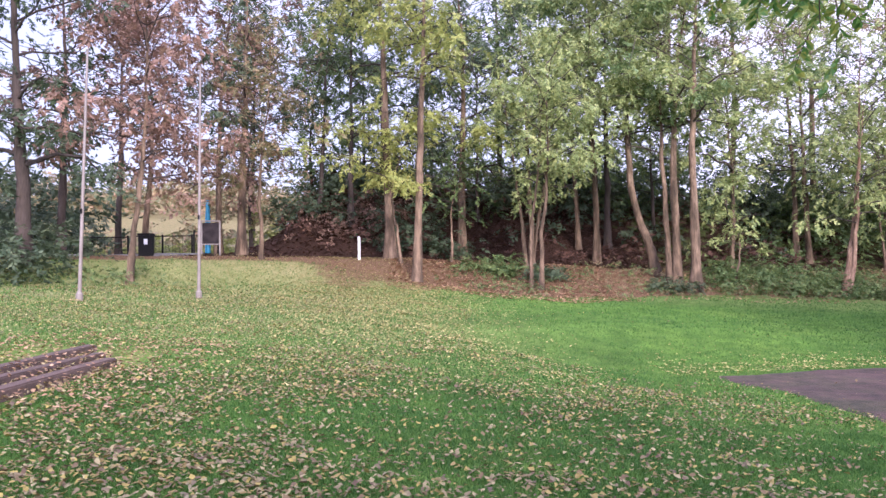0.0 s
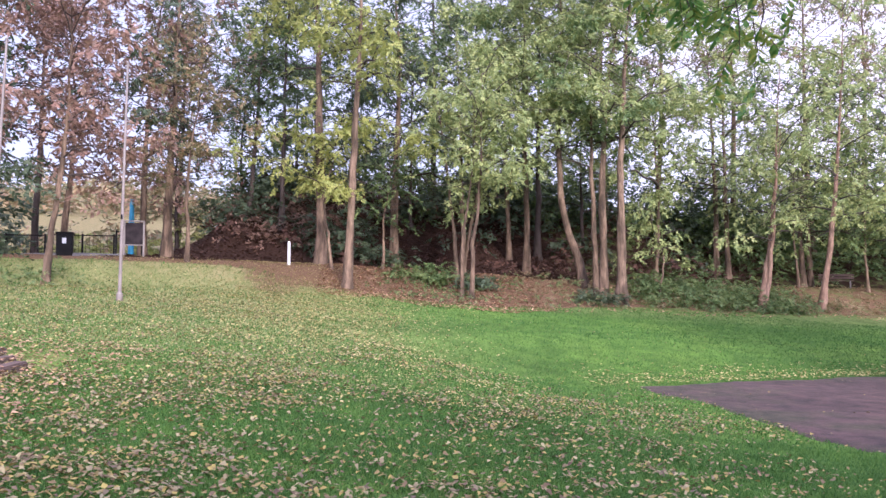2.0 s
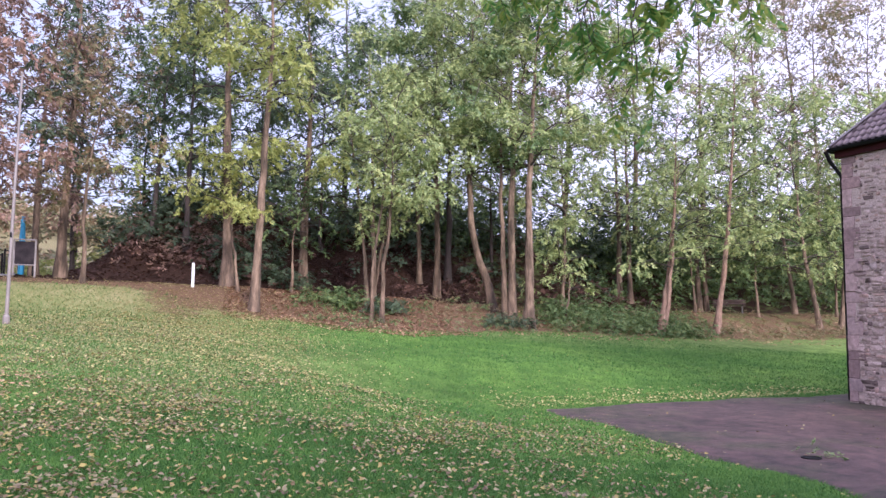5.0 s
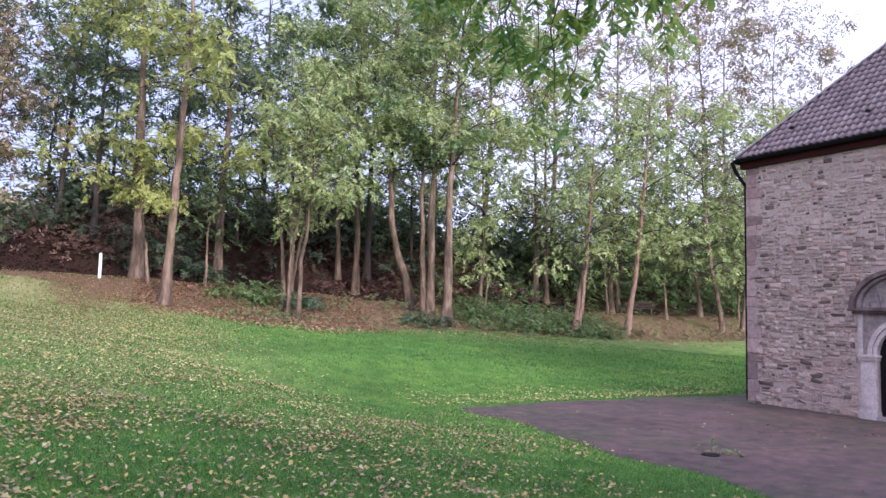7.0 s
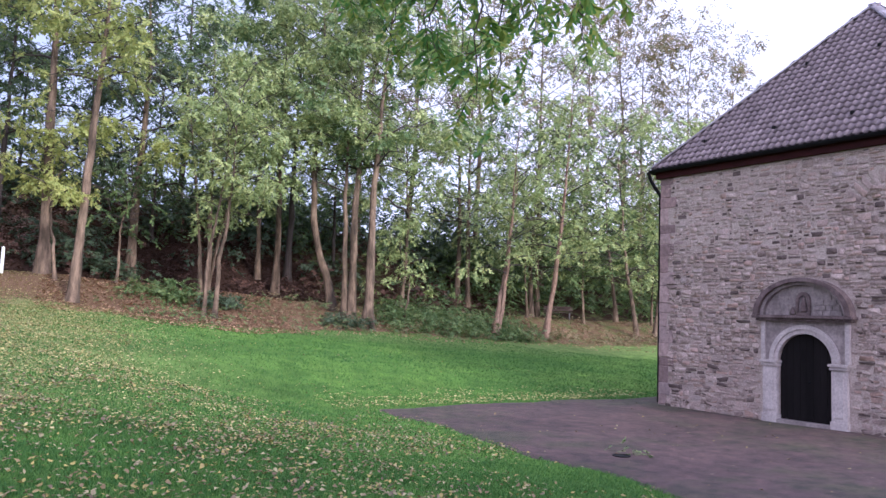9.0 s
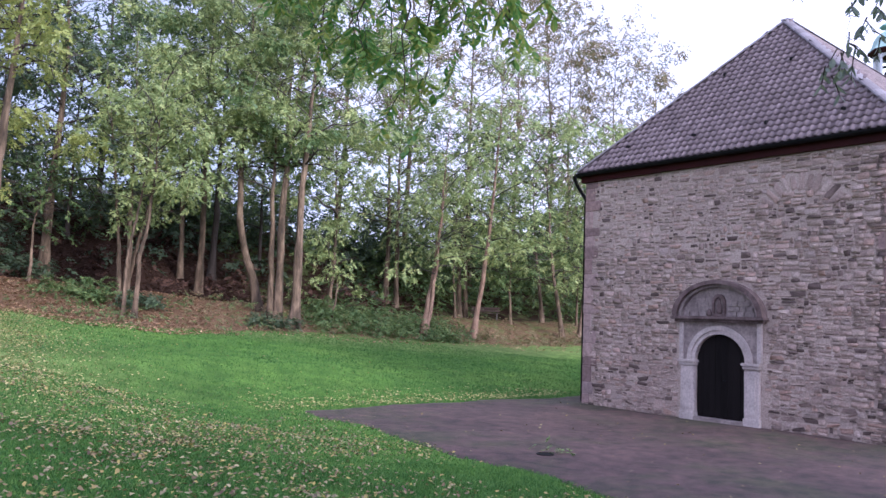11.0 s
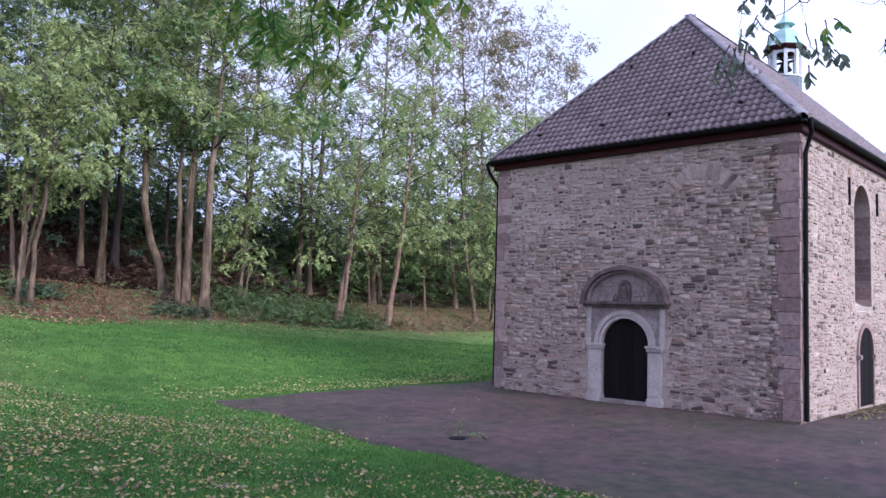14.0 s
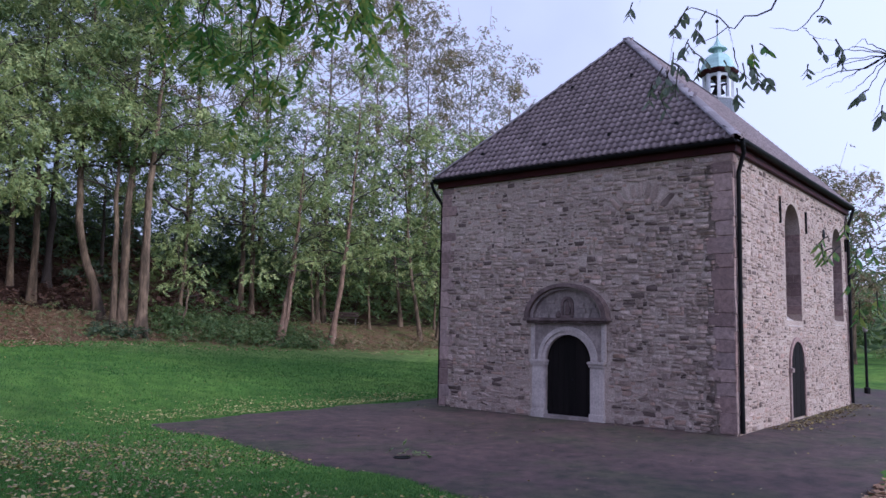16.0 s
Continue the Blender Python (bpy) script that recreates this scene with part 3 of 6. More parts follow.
for d in (-0.05, 0.02):
    for (y0, z0), (y1, z1) in zip(ins, ins[1:]):
        bm.faces.new([bm.verts.new((d, *q)) for q in ((y0, z0), (y1, z1), (y1, 2.52), (y0, 2.52))])
    for y0, y1 in ((C0 - 1.08, C0 - 0.92), (C0 + 0.92, C0 + 1.08)):
        bm.faces.new([bm.verts.new((d, *q)) for q in ((y0, SPRING), (y1, SPRING), (y1, 2.52), (y0, 2.52))])
part("spandrel", bm, DARK_TRIM, portal, "weathered grey spandrel panel")
for s in (-1, 1):
    part("edge_strip", boxed(-0.085, 0.02, C0 + s * 1.09 - 0.06, C0 + s * 1.09 + 0.06, SPRING + 0.003, 2.52, bevel=0.01), TRIM, portal)
bm = boxed(-0.20, 0.02, C0 - 1.24, C0 + 1.24, 2.523, 2.585, bevel=0.015)
box(bm, -0.28, 0.02, C0 - 1.32, C0 + 1.32, 2.588, 2.67, bevel=0.02)
part("cornice", bm, PEDIMENT, portal, "dark moulded cornice")
part("pediment_moulding", arch_band(1.04, 1.13, -0.17, 0.02, 2.673, squash=0.74), DARK_TRIM, portal)
part("pediment_moulding", arch_band(1.135, 1.27, -0.28, 0.02, 2.673, squash=0.74), PEDIMENT, portal)
bm = bmesh.new()
fan = [(C0 + 1.04 * math.cos(math.pi * i / n), 2.673 + 0.77 * math.sin(math.pi * i / n)) for i in range(n + 1)]
f = bm.faces.new([bm.verts.new((-0.05, *q)) for q in fan])
for v in bmesh.ops.extrude_face_region(bm, geom=[f])["geom"]:
    if isinstance(v, bmesh.types.BMVert):
        v.co.x = 0.02
part("tympanum", bm, DARK_TRIM, portal, "grey tympanum of the pediment")
# coursed stones of the tympanum, and a worn carved niche on its sill, as plain shapes
for row in range(5):
    z0, z1 = 2.68 + row * 0.13, 2.68 + row * 0.13 + 0.12
    reach = 1.0 * math.sqrt(max(0.0, 1 - ((z1 - 2.673) / 0.75) ** 2))
    y = C0 - reach
    while y < C0 + reach - 0.06:
        w = min(0.16 + 0.2 * rng.random(), C0 + reach - y)
        if abs(y + w / 2 - C0) > 0.2 + w / 2 or z0 > 3.25:
            part("tympanum_stone", boxed(-0.066 - 0.016 * rng.random(), -0.04, y + 0.008, y + w - 0.008, z0, z1 - 0.008 * rng.random(), bevel=0.008), DARK_TRIM, portal)
        y += w
relief = part("carved_niche", boxed(-0.13, -0.04, C0 - 0.19, C0 + 0.17, 2.675, 2.74, bevel=0.015), PEDIMENT, portal, "worn dark carved niche")
part("niche_arch", arch_band(0.12, 0.19, -0.12, -0.04, 3.02, bc=C0 - 0.01, squash=1.25), PEDIMENT, relief)
for q in (-0.165, 0.145):
    part("niche_side", boxed(-0.12, -0.04, C0 + q - 0.035, C0 + q + 0.035, 2.742, 3.02, bevel=0.012), PEDIMENT, relief)
bm = revolve([(0.07, 0), (0.09, 0.08), (0.075, 0.22), (0.05, 0.28), (0.055, 0.33), (0.02, 0.40)], 12)
for v in bm.verts:
    v.co = Vector((v.co.x * 0.6 - 0.07, v.co.y + C0 - 0.01, v.co.z + 2.745))
part("carved_figure", bm, PEDIMENT, relief, "", True)
bm = revolve([(0.05, 0), (0.08, 0.06), (0.05, 0.15), (0.02, 0.20)], 10)
for v in bm.verts:
    v.co = Vector((v.co.x * 0.6 - 0.10, v.co.y + C0 + 0.26, v.co.z + 2.675))
part("carved_relief", bm, PEDIMENT, portal, "", True)

# doors
def plank_door(wide, top, place, planks, name="door"):
    """A round-headed plank door leaf; place maps (along, depth, z)."""
    door = part(name, bmesh.new(), OAK, chapel, "closed black-stained plank door")
    r, w = wide / 2, wide / planks
    for i in range(planks):
        x0, x1 = -r + i * w + 0.004, -r + (i + 1) * w - 0.004
        bm = bmesh.new()
        prof = [(x0, 0.03), (x1, 0.03)] + [(x, top - r + math.sqrt(max(r * r - x * x, 0))) for x in (x1, (x0 + x1) / 2, x0)]
        a, b = [bm.verts.new(place(x, -0.02 - 0.006 * (i % 2), z)) for x, z in prof], [bm.verts.new(place(x, 0.05, z)) for x, z in prof]
        bm.faces.new(a), bm.faces.new(b[::-1])
        for k in range(len(prof)):
            bm.faces.new((a[k], a[(k + 1) % len(prof)], b[(k + 1) % len(prof)], b[k]))
        part("plank", bm, OAK, door)
    return door


main_door = plank_door(1.40, 2.22, lambda x, d, z: (0.10 + d, C0 + x, z), 8)
bm = bmesh.new()
bmesh.ops.create_uvsphere(bm, u_segments=10, v_segments=8, radius=0.03, matrix=Matrix.Translation((0.06, C0 - 0.09, 1.02)))
part("door_knob", bm, IRON, main_door, "small iron knob", True)
part("threshold", boxed(-0.16, 0.4, C0 - 0.69, C0 + 0.69, -0.15, 0.05, bevel=0.015), DARK_TRIM, portal, "worn stone threshold")

# side wall: windows, small doorway and irons
def side_band(r0, r1, d0, d1, ac, zc, n=18):
    bm, rows = bmesh.new(), []
    for i in range(n + 1):
        t = math.pi * i / n
        rows.append([bm.verts.new((ac + r * math.cos(t), d, zc + r * math.sin(t))) for r, d in ((r0, d1), (r0, d0), (r1, d0), (r1, d1))])
    for p, q in zip(rows, rows[1:]):
        for i in range(4):
            bm.faces.new((p[i], p[(i + 1) % 4], q[(i + 1) % 4], q[i]))
    bm.faces.new(rows[0]), bm.faces.new(rows[-1][::-1])
    return bm


for a0, a1, sill, top in ((4.3, 5.9, 2.75, 6.14), (9.9, 11.3, 2.85, 6.05)):
    r, ac = (a1 - a0) / 2, (a0 + a1) / 2
    win = part("window", bmesh.new(), GLASS_DARK, chapel, "tall round-arched window in a deep stone reveal")
    bm = bmesh.new()
    curve = [(ac + r * math.cos(math.pi * i / 16), top - r + r * math.sin(math.pi * i / 16)) for i in range(17)]
    bm.faces.new([bm.verts.new((x, 0.50, z)) for x, z in [(a1, sill), *curve, (a0, sill)]])
    part("pane", bm, GLASS_DARK, win)
    for k in range(1, 4):
        x = a0 + (a1 - a0) * k / 4
        part("lead_bar", boxed(x - 0.012, x + 0.012, 0.47, 0.495, sill, top - r + math.sqrt(max(r * r - (x - ac) ** 2, 0)) - 0.01), IRON, win)
    for k in range(1, 7):
        z = sill + (top - r - sill) * k / 6
        part("lead_bar", boxed(a0, a1, 0.468, 0.49, z - 0.012, z + 0.012), IRON, win)
    bm = bmesh.new()
    pts = [(a0 + 0.002, -0.01, sill - 0.14), (a1 - 0.002, -0.01, sill - 0.14), (a1 - 0.002, 0.49, sill + 0.18), (a0 + 0.002, 0.49, sill + 0.18)]
    f = [bm.verts.new(p) for p in pts]
    g = [bm.verts.new((p[0], p[1], sill - 0.16)) for p in pts]
    bm.faces.new(f), bm.faces.new(g[::-1])
    for i in range(4):
        bm.faces.new((f[i], f[(i + 1) % 4], g[(i + 1) % 4], g[i]))
    part("sill", bm, TRIM, win, "sloping pale sill")
    # reveal stones show as courses on both cheeks
    z = sill + 0.2
    while z < top - r - 0.05:
        h = 0.16 + 0.12 * rng.random()
        for x, dirn in ((a0, 1), (a1, -1)):
            x0, x1 = sorted((x, x + dirn * (0.012 + 0.012 * rng.random())))
            split = 0.2 + 0.2 * rng.random()
            for d0, d1 in ((0.01, split), (split + 0.012, 0.46)):
                part("reveal_stone", boxed(x0, x1, d0, d1, z + 0.008, min(z + h, top - r) - 0.004), QUOIN, win)
        z += h
small = plank_door(1.35, 2.16, lambda x, d, z: (5.175 - x, -0.015 + d * 0.4, z), 6, "side_door")
side_frame = part("side_doorway", side_band(0.675, 0.80, -0.05, 0.05, 5.175, 2.16 - 0.675), QUOIN, chapel, "plain round-arched side doorway")
for x in (4.44, 5.91):
    part("jamb", boxed(x - 0.065, x + 0.065, -0.05, 0.05, 0.0, 1.48, bevel=0.01), QUOIN, side_frame)
    part("impost", boxed(x - 0.11, x + 0.11, -0.11, 0.05, 1.30, 1.42, bevel=0.012), QUOIN, side_frame)
for a0, z0, z1 in ((3.8, 5.43, 6.18), (6.5, 5.42, 6.09), (11.75, 5.35, 5.8)):
    part("wall_anchor", boxed(a0 - 0.03, a0 + 0.03, -0.06, 0.01, z0, z1, bevel=0.01), IRON, chapel, "iron wall anchor")
bm = revolve([(0.16, 0), (0.16, 0.03), (0.05, 0.05)], 8)
bmesh.ops.transform(bm, matrix=pose(8.7, -0.005, 5.65, 90), verts=bm.verts)
part("wall_anchor", bm, IRON, chapel)

# bell turret on the ridge
TA = 12.05
turret = part("bell_turret", bmesh.new(), WHITE, chapel, "white octagonal bell turret under a green copper dome")


def at_turret(bm):
    bmesh.ops.translate(bm, vec=(TA, 4.5, -0.30), verts=bm.verts)
    return bm


E8 = math.pi / 8
part("turret_base", at_turret(revolve([(0.62, 10.9), (0.60, 12.0), (0.66, 12.03), (0.66, 12.08)], 8, E8)), WHITE, turret, "white-boarded octagonal base")
for k in range(8):
    t = E8 + k * math.pi / 4
    t2 = t + math.pi / 4
    # slate courses on each cheek of the base
    for row in range(7):
        z0 = 10.95 + row * 0.15
        bm = bmesh.new()
        q = [(0.625, z0), (0.615, z0 + 0.145), (0.60, z0 + 0.145), (0.60, z0)]
        v = [[bm.verts.new((r * math.cos(u), r * math.sin(u), z)) for r, z in q] for u in (t + 0.01, t2 - 0.01)]
        for i in range(4):
            bm.faces.new((v[0][i], v[0][(i + 1) % 4], v[1][(i + 1) % 4], v[1][i]))
        bm.faces.new(v[0]), bm.faces.new(v[1][::-1])
        part("shingle", at_turret(bm), SLATE if k in (4, 5) else WHITE, turret)
    post = bmesh.new()
    box(post, 0.49, 0.61, -0.065, 0.065, 12.08, 13.14, bevel=0.012)
    bmesh.ops.rotate(post, matrix=Matrix.Rotation(t, 3, "Z"), verts=post.verts)
    part("turret_post", at_turret(post), WHITE, turret)
    # arched head between the posts
    m = (t + t2) / 2
    half, ap = 0.20, 0.55 * math.cos(E8)
    bm = bmesh.new()
    for d in (-0.03, 0.03):
        cur = [(half * math.cos(math.pi * i / 10), 12.80 + 0.20 * math.sin(math.pi * i / 10)) for i in range(11)]
        for (y0, z0), (y1, z1) in zip(cur, cur[1:]):
            bm.faces.new([bm.verts.new((ap + d, y, z)) for y, z in ((y0, z0), (y1, z1), (y1, 13.14), (y0, 13.14))])
    bmesh.ops.rotate(bm, matrix=Matrix.Rotation(m, 3, "Z"), verts=bm.verts)
    part("arched_head", at_turret(bm), WHITE, turret)
part("turret_cornice", at_turret(revolve([(0.60, 13.10), (0.76, 13.16), (0.80, 13.22), (0.78, 13.27), (0.5, 13.28)], 8, E8)), EAVES, turret, "dark moulded cornice")
part("copper_dome", at_turret(revolve([(0.80, 13.275), (0.72, 13.36), (0.64, 13.52), (0.58, 13.72), (0.47, 13.90), (0.30, 14.00), (0.20, 14.04)], 8, E8)), COPPER, turret, "green copper bell-shaped dome")
part("lantern", at_turret(revolve([(0.17, 14.0), (0.17, 14.24)], 8, E8)), COPPER, turret)
part("copper_cap", at_turret(revolve([(0.40, 14.22), (0.36, 14.28), (0.22, 14.36), (0.13, 14.48), (0.06, 14.62), (0.025, 14.8)], 8, E8)), COPPER, turret)
part("finial", at_turret(revolve([(0.02, 14.75), (0.02, 15.35), (0.07, 15.40), (0.07, 15.47), (0.015, 15.52), (0.012, 15.95)], 8)), IRON, turret)
bell_ob = part("bell", at_turret(revolve([(0.27, 12.38), (0.22, 12.48), (0.16, 12.60), (0.13, 12.72), (0.05, 12.76)], 16)), IRON, turret, "small dark bell", True)
part("bell_yoke", at_turret(boxed(-0.45, 0.45, -0.04, 0.04, 12.76, 12.84)), IRON, bell_ob)
part("bell_yoke", at_turret(boxed(-0.04, 0.04, -0.45, 0.45, 12.68, 12.755)), IRON, bell_ob)

# ---- quoins, rubble stones and roof tiles ----
BLOCKS = []
OUTLINE = ((-0.5, -0.36), (-0.40, -0.5), (0.40, -0.5), (0.5, -0.36), (0.5, 0.36), (0.40, 0.5), (-0.40, 0.5), (-0.5, 0.36))
for k in range(16):
    base_ = np.array(OUTLINE) + rng.normal(0, 0.085, (8, 2))
    v = np.zeros((16, 3))
    v[:8, :2], v[8:, :2] = base_, base_ * (0.87 + 0.08 * rng.random((8, 1)))
    v[8:, 2] = 1.0 + rng.normal(0, 0.2, 8)
    BLOCKS.append(v)
BLOCK_FACES = np.array([(i, (i + 1) % 8, 8 + (i + 1) % 8, 8 + i) for i in range(8)] + [(8, 9, 10, 11), (8, 11, 12, 15), (12, 13, 14, 15)])
STONE_MESHES = [mesh_np("stone", b, BLOCK_FACES, STONE_PIECE) for b in BLOCKS]


def rubble(length, height, lo):
    """Bands of blocks, each block one stone or a few stacked and split ones: (centre, height, width, high)."""
    z = lo
    while z < height - 0.04:
        h = min(0.14 + 0.15 * rng.random(), height - z)
        if height - z - h < 0.06:
            h = height - z
        u = -0.3 * rng.random()
        while u < length:
            w = 0.10 + 0.30 * rng.random() ** 1.1
            n = max(1, round(h / (0.060 + 0.075 * rng.random())))
            cuts = np.sort(rng.random(n - 1)) * 0.5 + np.arange(1, n) / n * 0.5
            edges_ = np.concatenate([[0.0], cuts, [1.0]]) * h
            for z0, z1 in zip(edges_, edges_[1:]):
                k = 2 if w > 3.0 * (z1 - z0) and rng.random() < 0.6 else 1
                f = 0.35 + 0.3 * rng.random()
                for u0, u1 in (((0, w),) if k == 1 else ((0, w * f), (w * f, w))):
                    yield u + (u0 + u1) / 2, z + (z0 + z1) / 2, u1 - u0, z1 - z0
            u += w
        z += h


def lay_stones(length, height, blocked, place, parent, singles, lo=-0.04, smear=lambda u, z: 0.0):
    """Rubble walling. place(u, z, w, h, d) gives the matrix of a unit stone; singles(u, z) says which stay objects."""
    vs, fs, n = [], [], 0
    for c, zc, w, hh in rubble(length, height, lo):
        c, zc = c + rng.normal(0, 0.008), zc + rng.normal(0, 0.008)
        if c - w / 2 < 0 or c + w / 2 > length or blocked(c, zc, w / 2, hh / 2) or rng.random() < 0.03 + 2.2 * smear(c, zc):
            continue
        cover = smear(c, zc)
        d = (0.012 + 0.034 * rng.random()) * (1 - 8 * cover)
        gap = 0.012 + 0.022 * rng.random() + cover * rng.random()
        m = place(c, zc, max(w - gap, 0.04), max(hh - gap, 0.03), d) @ Matrix.Rotation(rng.normal(0, 0.07), 4, "Z")
        k = int(rng.integers(len(BLOCKS)))
        if singles(c, zc):
            ob = new("stone", STONE_MESHES[k])
            ob.parent, ob.matrix_local = parent, m
        else:
            mm = np.array(m)
            vs.append(BLOCKS[k] @ mm[:3, :3].T + mm[:3, 3])
            fs.append(BLOCK_FACES + n)
            n += len(BLOCKS[k])
    if vs:
        tagged(joined("stone_rest", mesh_np("stone_rest", np.concatenate(vs), np.concatenate(fs), STONE), parent, "rubble stones bedded in pale mortar"), kind="stuff")


def front_place(u, z, w, h, d):
    return Matrix(((0, 0, -d, 0.004), (w, 0, 0, u), (0, h, 0, z), (0, 0, 0, 1)))


def side_place(u, z, w, h, d):
    return Matrix(((w, 0, 0, u), (0, 0, -d, 0.004), (0, h, 0, z), (0, 0, 0, 1)))


def front_blocked(u, z, w, h):
    if u - w < 0.33 or u + w > W - 0.24:
        return True
    if abs(u - C0) < 1.15 + w and z - h < 2.56:
        return True
    if abs(u - C0) < 1.32 + w and 2.5 < z + h and z - h < 2.69:
        return True
    if z > 5.0 + 0.55 * abs(u - 2.35) and 0.84 - 0.5 * h < math.hypot(u - 2.35, z - 5.0) < 1.2:
        return True
    return z - h > 2.5 and math.hypot((u - C0) / (1.27 + w), (z - 2.67) / (0.95 + h)) < 1


def side_blocked(u, z, w, h):
    if u - w < 0.2 or u + w > L - 0.16:
        return True
    for a0, a1, sill, top in ((4.3, 5.9, 2.6, 6.14), (9.9, 11.3, 2.7, 6.05), (4.36, 6.0, -1, 2.32)):
        r = (a1 - a0) / 2
        if a0 - w < u < a1 + w and sill - h < z < top - r:
            return True
        if math.hypot(u - (a0 + r), z - (top - r)) < r + max(w, h) * 0.8:
            return True
    return False


counts = [0]


def near_door(u, z):
    ok = z < 2.7 and 1.2 < u < 7.9 and counts[0] < 300
    counts[0] += ok
    return ok


def front_mortar(u, z):
    """Old mortar lies over the stones in the upper part, away from the walled-up window."""
    high = float(ramp(np.float64(z), 3.0, 5.6)) * float(ramp(np.float64(u), 2.6, 4.4))
    patch = 0.5 + 0.5 * math.sin(u * 1.7 + 1.2 * math.sin(z * 1.3)) * math.sin(z * 1.9 + 0.6 * u)
    return 0.04 * high + 0.03 * max(0.0, patch - 0.55)


lay_stones(W, H - 0.05, front_blocked, front_place, front, near_door, smear=front_mortar)
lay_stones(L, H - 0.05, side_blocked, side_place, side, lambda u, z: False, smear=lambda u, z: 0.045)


def quoins(parent, place, length, width_fn):
    z, k = 0.0, 0
    while z < H - 0.1:
        h = min(0.24 + 0.30 * rng.random(), H - 0.02 - z)
        w = width_fn(k) * (0.8 + 0.45 * rng.random())
        bm = bmesh.new()
        box(bm, -0.5, 0.5, -0.5, 0.5, 0.0, 1.0)
        m = place(w, z, h)
        bmesh.ops.transform(bm, matrix=m, verts=bm.verts)
        bmesh.ops.bevel(bm, geom=bm.edges[:], offset=0.016, segments=1, affect="EDGES")
        for v in bm.verts:
            v.co += Vector(rng.normal(0, 0.006, 3))
        part("quoin", bm, QUOIN, parent)
        z += h
        k += 1


quoins(front, lambda w, z, h: Matrix(((0, 0, -0.026, 0.006), (w, 0, 0, w / 2 + 0.002), (0, h - 0.005, 0, z + h / 2), (0, 0, 0, 1))), W, lambda k: 0.58 if k % 2 else 0.46)
quoins(front, lambda w, z, h: Matrix(((0, 0, -0.026, 0.006), (w, 0, 0, W - w / 2 - 0.002), (0, h - 0.005, 0, z + h / 2), (0, 0, 0, 1))), W, lambda k: 0.50 if k % 2 else 0.30)
quoins(side, lambda w, z, h: Matrix(((w, 0, 0, w / 2 - 0.02), (0, 0, -0.028, 0.006), (0, h - 0.005, 0, z + h / 2), (0, 0, 0, 1))), L, lambda k: 0.34 if k % 2 else 0.24)
quoins(side, lambda w, z, h: Matrix(((w, 0, 0, L - w / 2), (0, 0, -0.028, 0.006), (0, h - 0.005, 0, z + h / 2), (0, 0, 0, 1))), L, lambda k: 0.30 if k % 2 else 0.2)
# traces of a walled-up window: a fan of voussoirs over the front
for i in range(11):
    t = radians(32 + 116 * i / 10)
    m = Matrix.Translation((0, 2.35 + 1.02 * math.cos(t), 5.0 + 1.02 * math.sin(t))) @ Matrix.Rotation(t - math.pi / 2, 4, "X") @ Matrix(((0, 0, -0.035, 0.004), (0.14, 0, 0, 0), (0, 0.36 + 0.1 * (i % 2), 0, 0), (0, 0, 0, 1)))
    ob = new("voussoir", STONE_MESHES[i])
    ob.parent, ob.matrix_local = front, m

# pantiles: a shallow S in section, lapped row over row
TW, TR = 0.20, 0.245
sec = [(-0.5, 0.012), (-0.30, 0.0), (-0.08, 0.004), (0.10, 0.034), (0.28, 0.05), (0.45, 0.034), (0.56, 0.014)]
tv = np.array([(x * TW, y, h + lift) for y, lift in ((-0.03, 0.060), (TR + 0.04, 0.004)) for x, h in sec] + [(x * TW, -0.03, h + 0.012) for x, h in sec])
k = len(sec)
tf = np.array([(i, i + 1, k + i + 1, k + i) for i in range(k - 1)] + [(2 * k + i, 2 * k + i + 1, i + 1, i) for i in range(k - 1)])
TILE_MESH = mesh_np("tile", tv, tf, TILE_PIECE, True)


def tile_plane(p0, p1, q0, q1, singles):
    """Covers the slope between the eave p0-p1 and the top q0-q1 (or a point) with tiles."""
    p0, p1, q0, q1 = (np.array(v, float) for v in (p0, p1, q0, q1))
    ex = (p1 - p0) / np.linalg.norm(p1 - p0)
    nrm = np.cross(ex, q0 - p0)
    nrm /= np.linalg.norm(nrm)
    ey = np.cross(nrm, ex)
    wide, rise = np.linalg.norm(p1 - p0), (q0 - p0) @ ey
    l0, l1 = ((q0 - p0) @ ex) / rise, ((q1 - p1) @ ex) / rise
    vs, fs, n, row = [], [], 0, 0
    while row * TR < rise - 0.1:
        y = row * TR
        x = l0 * y + TW * 0.3
        start = math.ceil((x - 0.02) / TW) * TW
        while start < wide + l1 * y - TW * 0.25:
            o = p0 + ex * start + ey * y + nrm * (0.008 + 0.006 * rng.random())
            m = np.stack([ex, ey, nrm], 1)
            if singles(row):
                ob = new("tile", TILE_MESH)
                ob.parent = roof
                ob.matrix_local = Matrix(((*m[0], o[0]), (*m[1], o[1]), (*m[2], o[2]), (0, 0, 0, 1)))
            else:
                vs.append(tv @ m.T + o)
                fs.append(tf + n)
                n += len(tv)
            start += TW
        row += 1
    if vs:
        tagged(joined("tiles", mesh_np("tiles", np.concatenate(vs), np.concatenate(fs), TILE, True), roof, "lapped clay pantiles"), kind="stuff")


tile_plane((-OVER, 9 + OVER, EAVE), (-OVER, -OVER, EAVE), (APEX, 4.5, RIDGE), (APEX, 4.5, RIDGE), lambda r: r < 7)
tile_plane((-OVER, -OVER, EAVE), (11.95, -OVER, EAVE), (APEX, 4.5, RIDGE), (RE, 4.5, RIDGE), lambda r: False)
tile_plane((11.95, 9 + OVER, EAVE), (-OVER, 9 + OVER, EAVE), (RE, 4.5, RIDGE), (APEX, 4.5, RIDGE), lambda r: False)
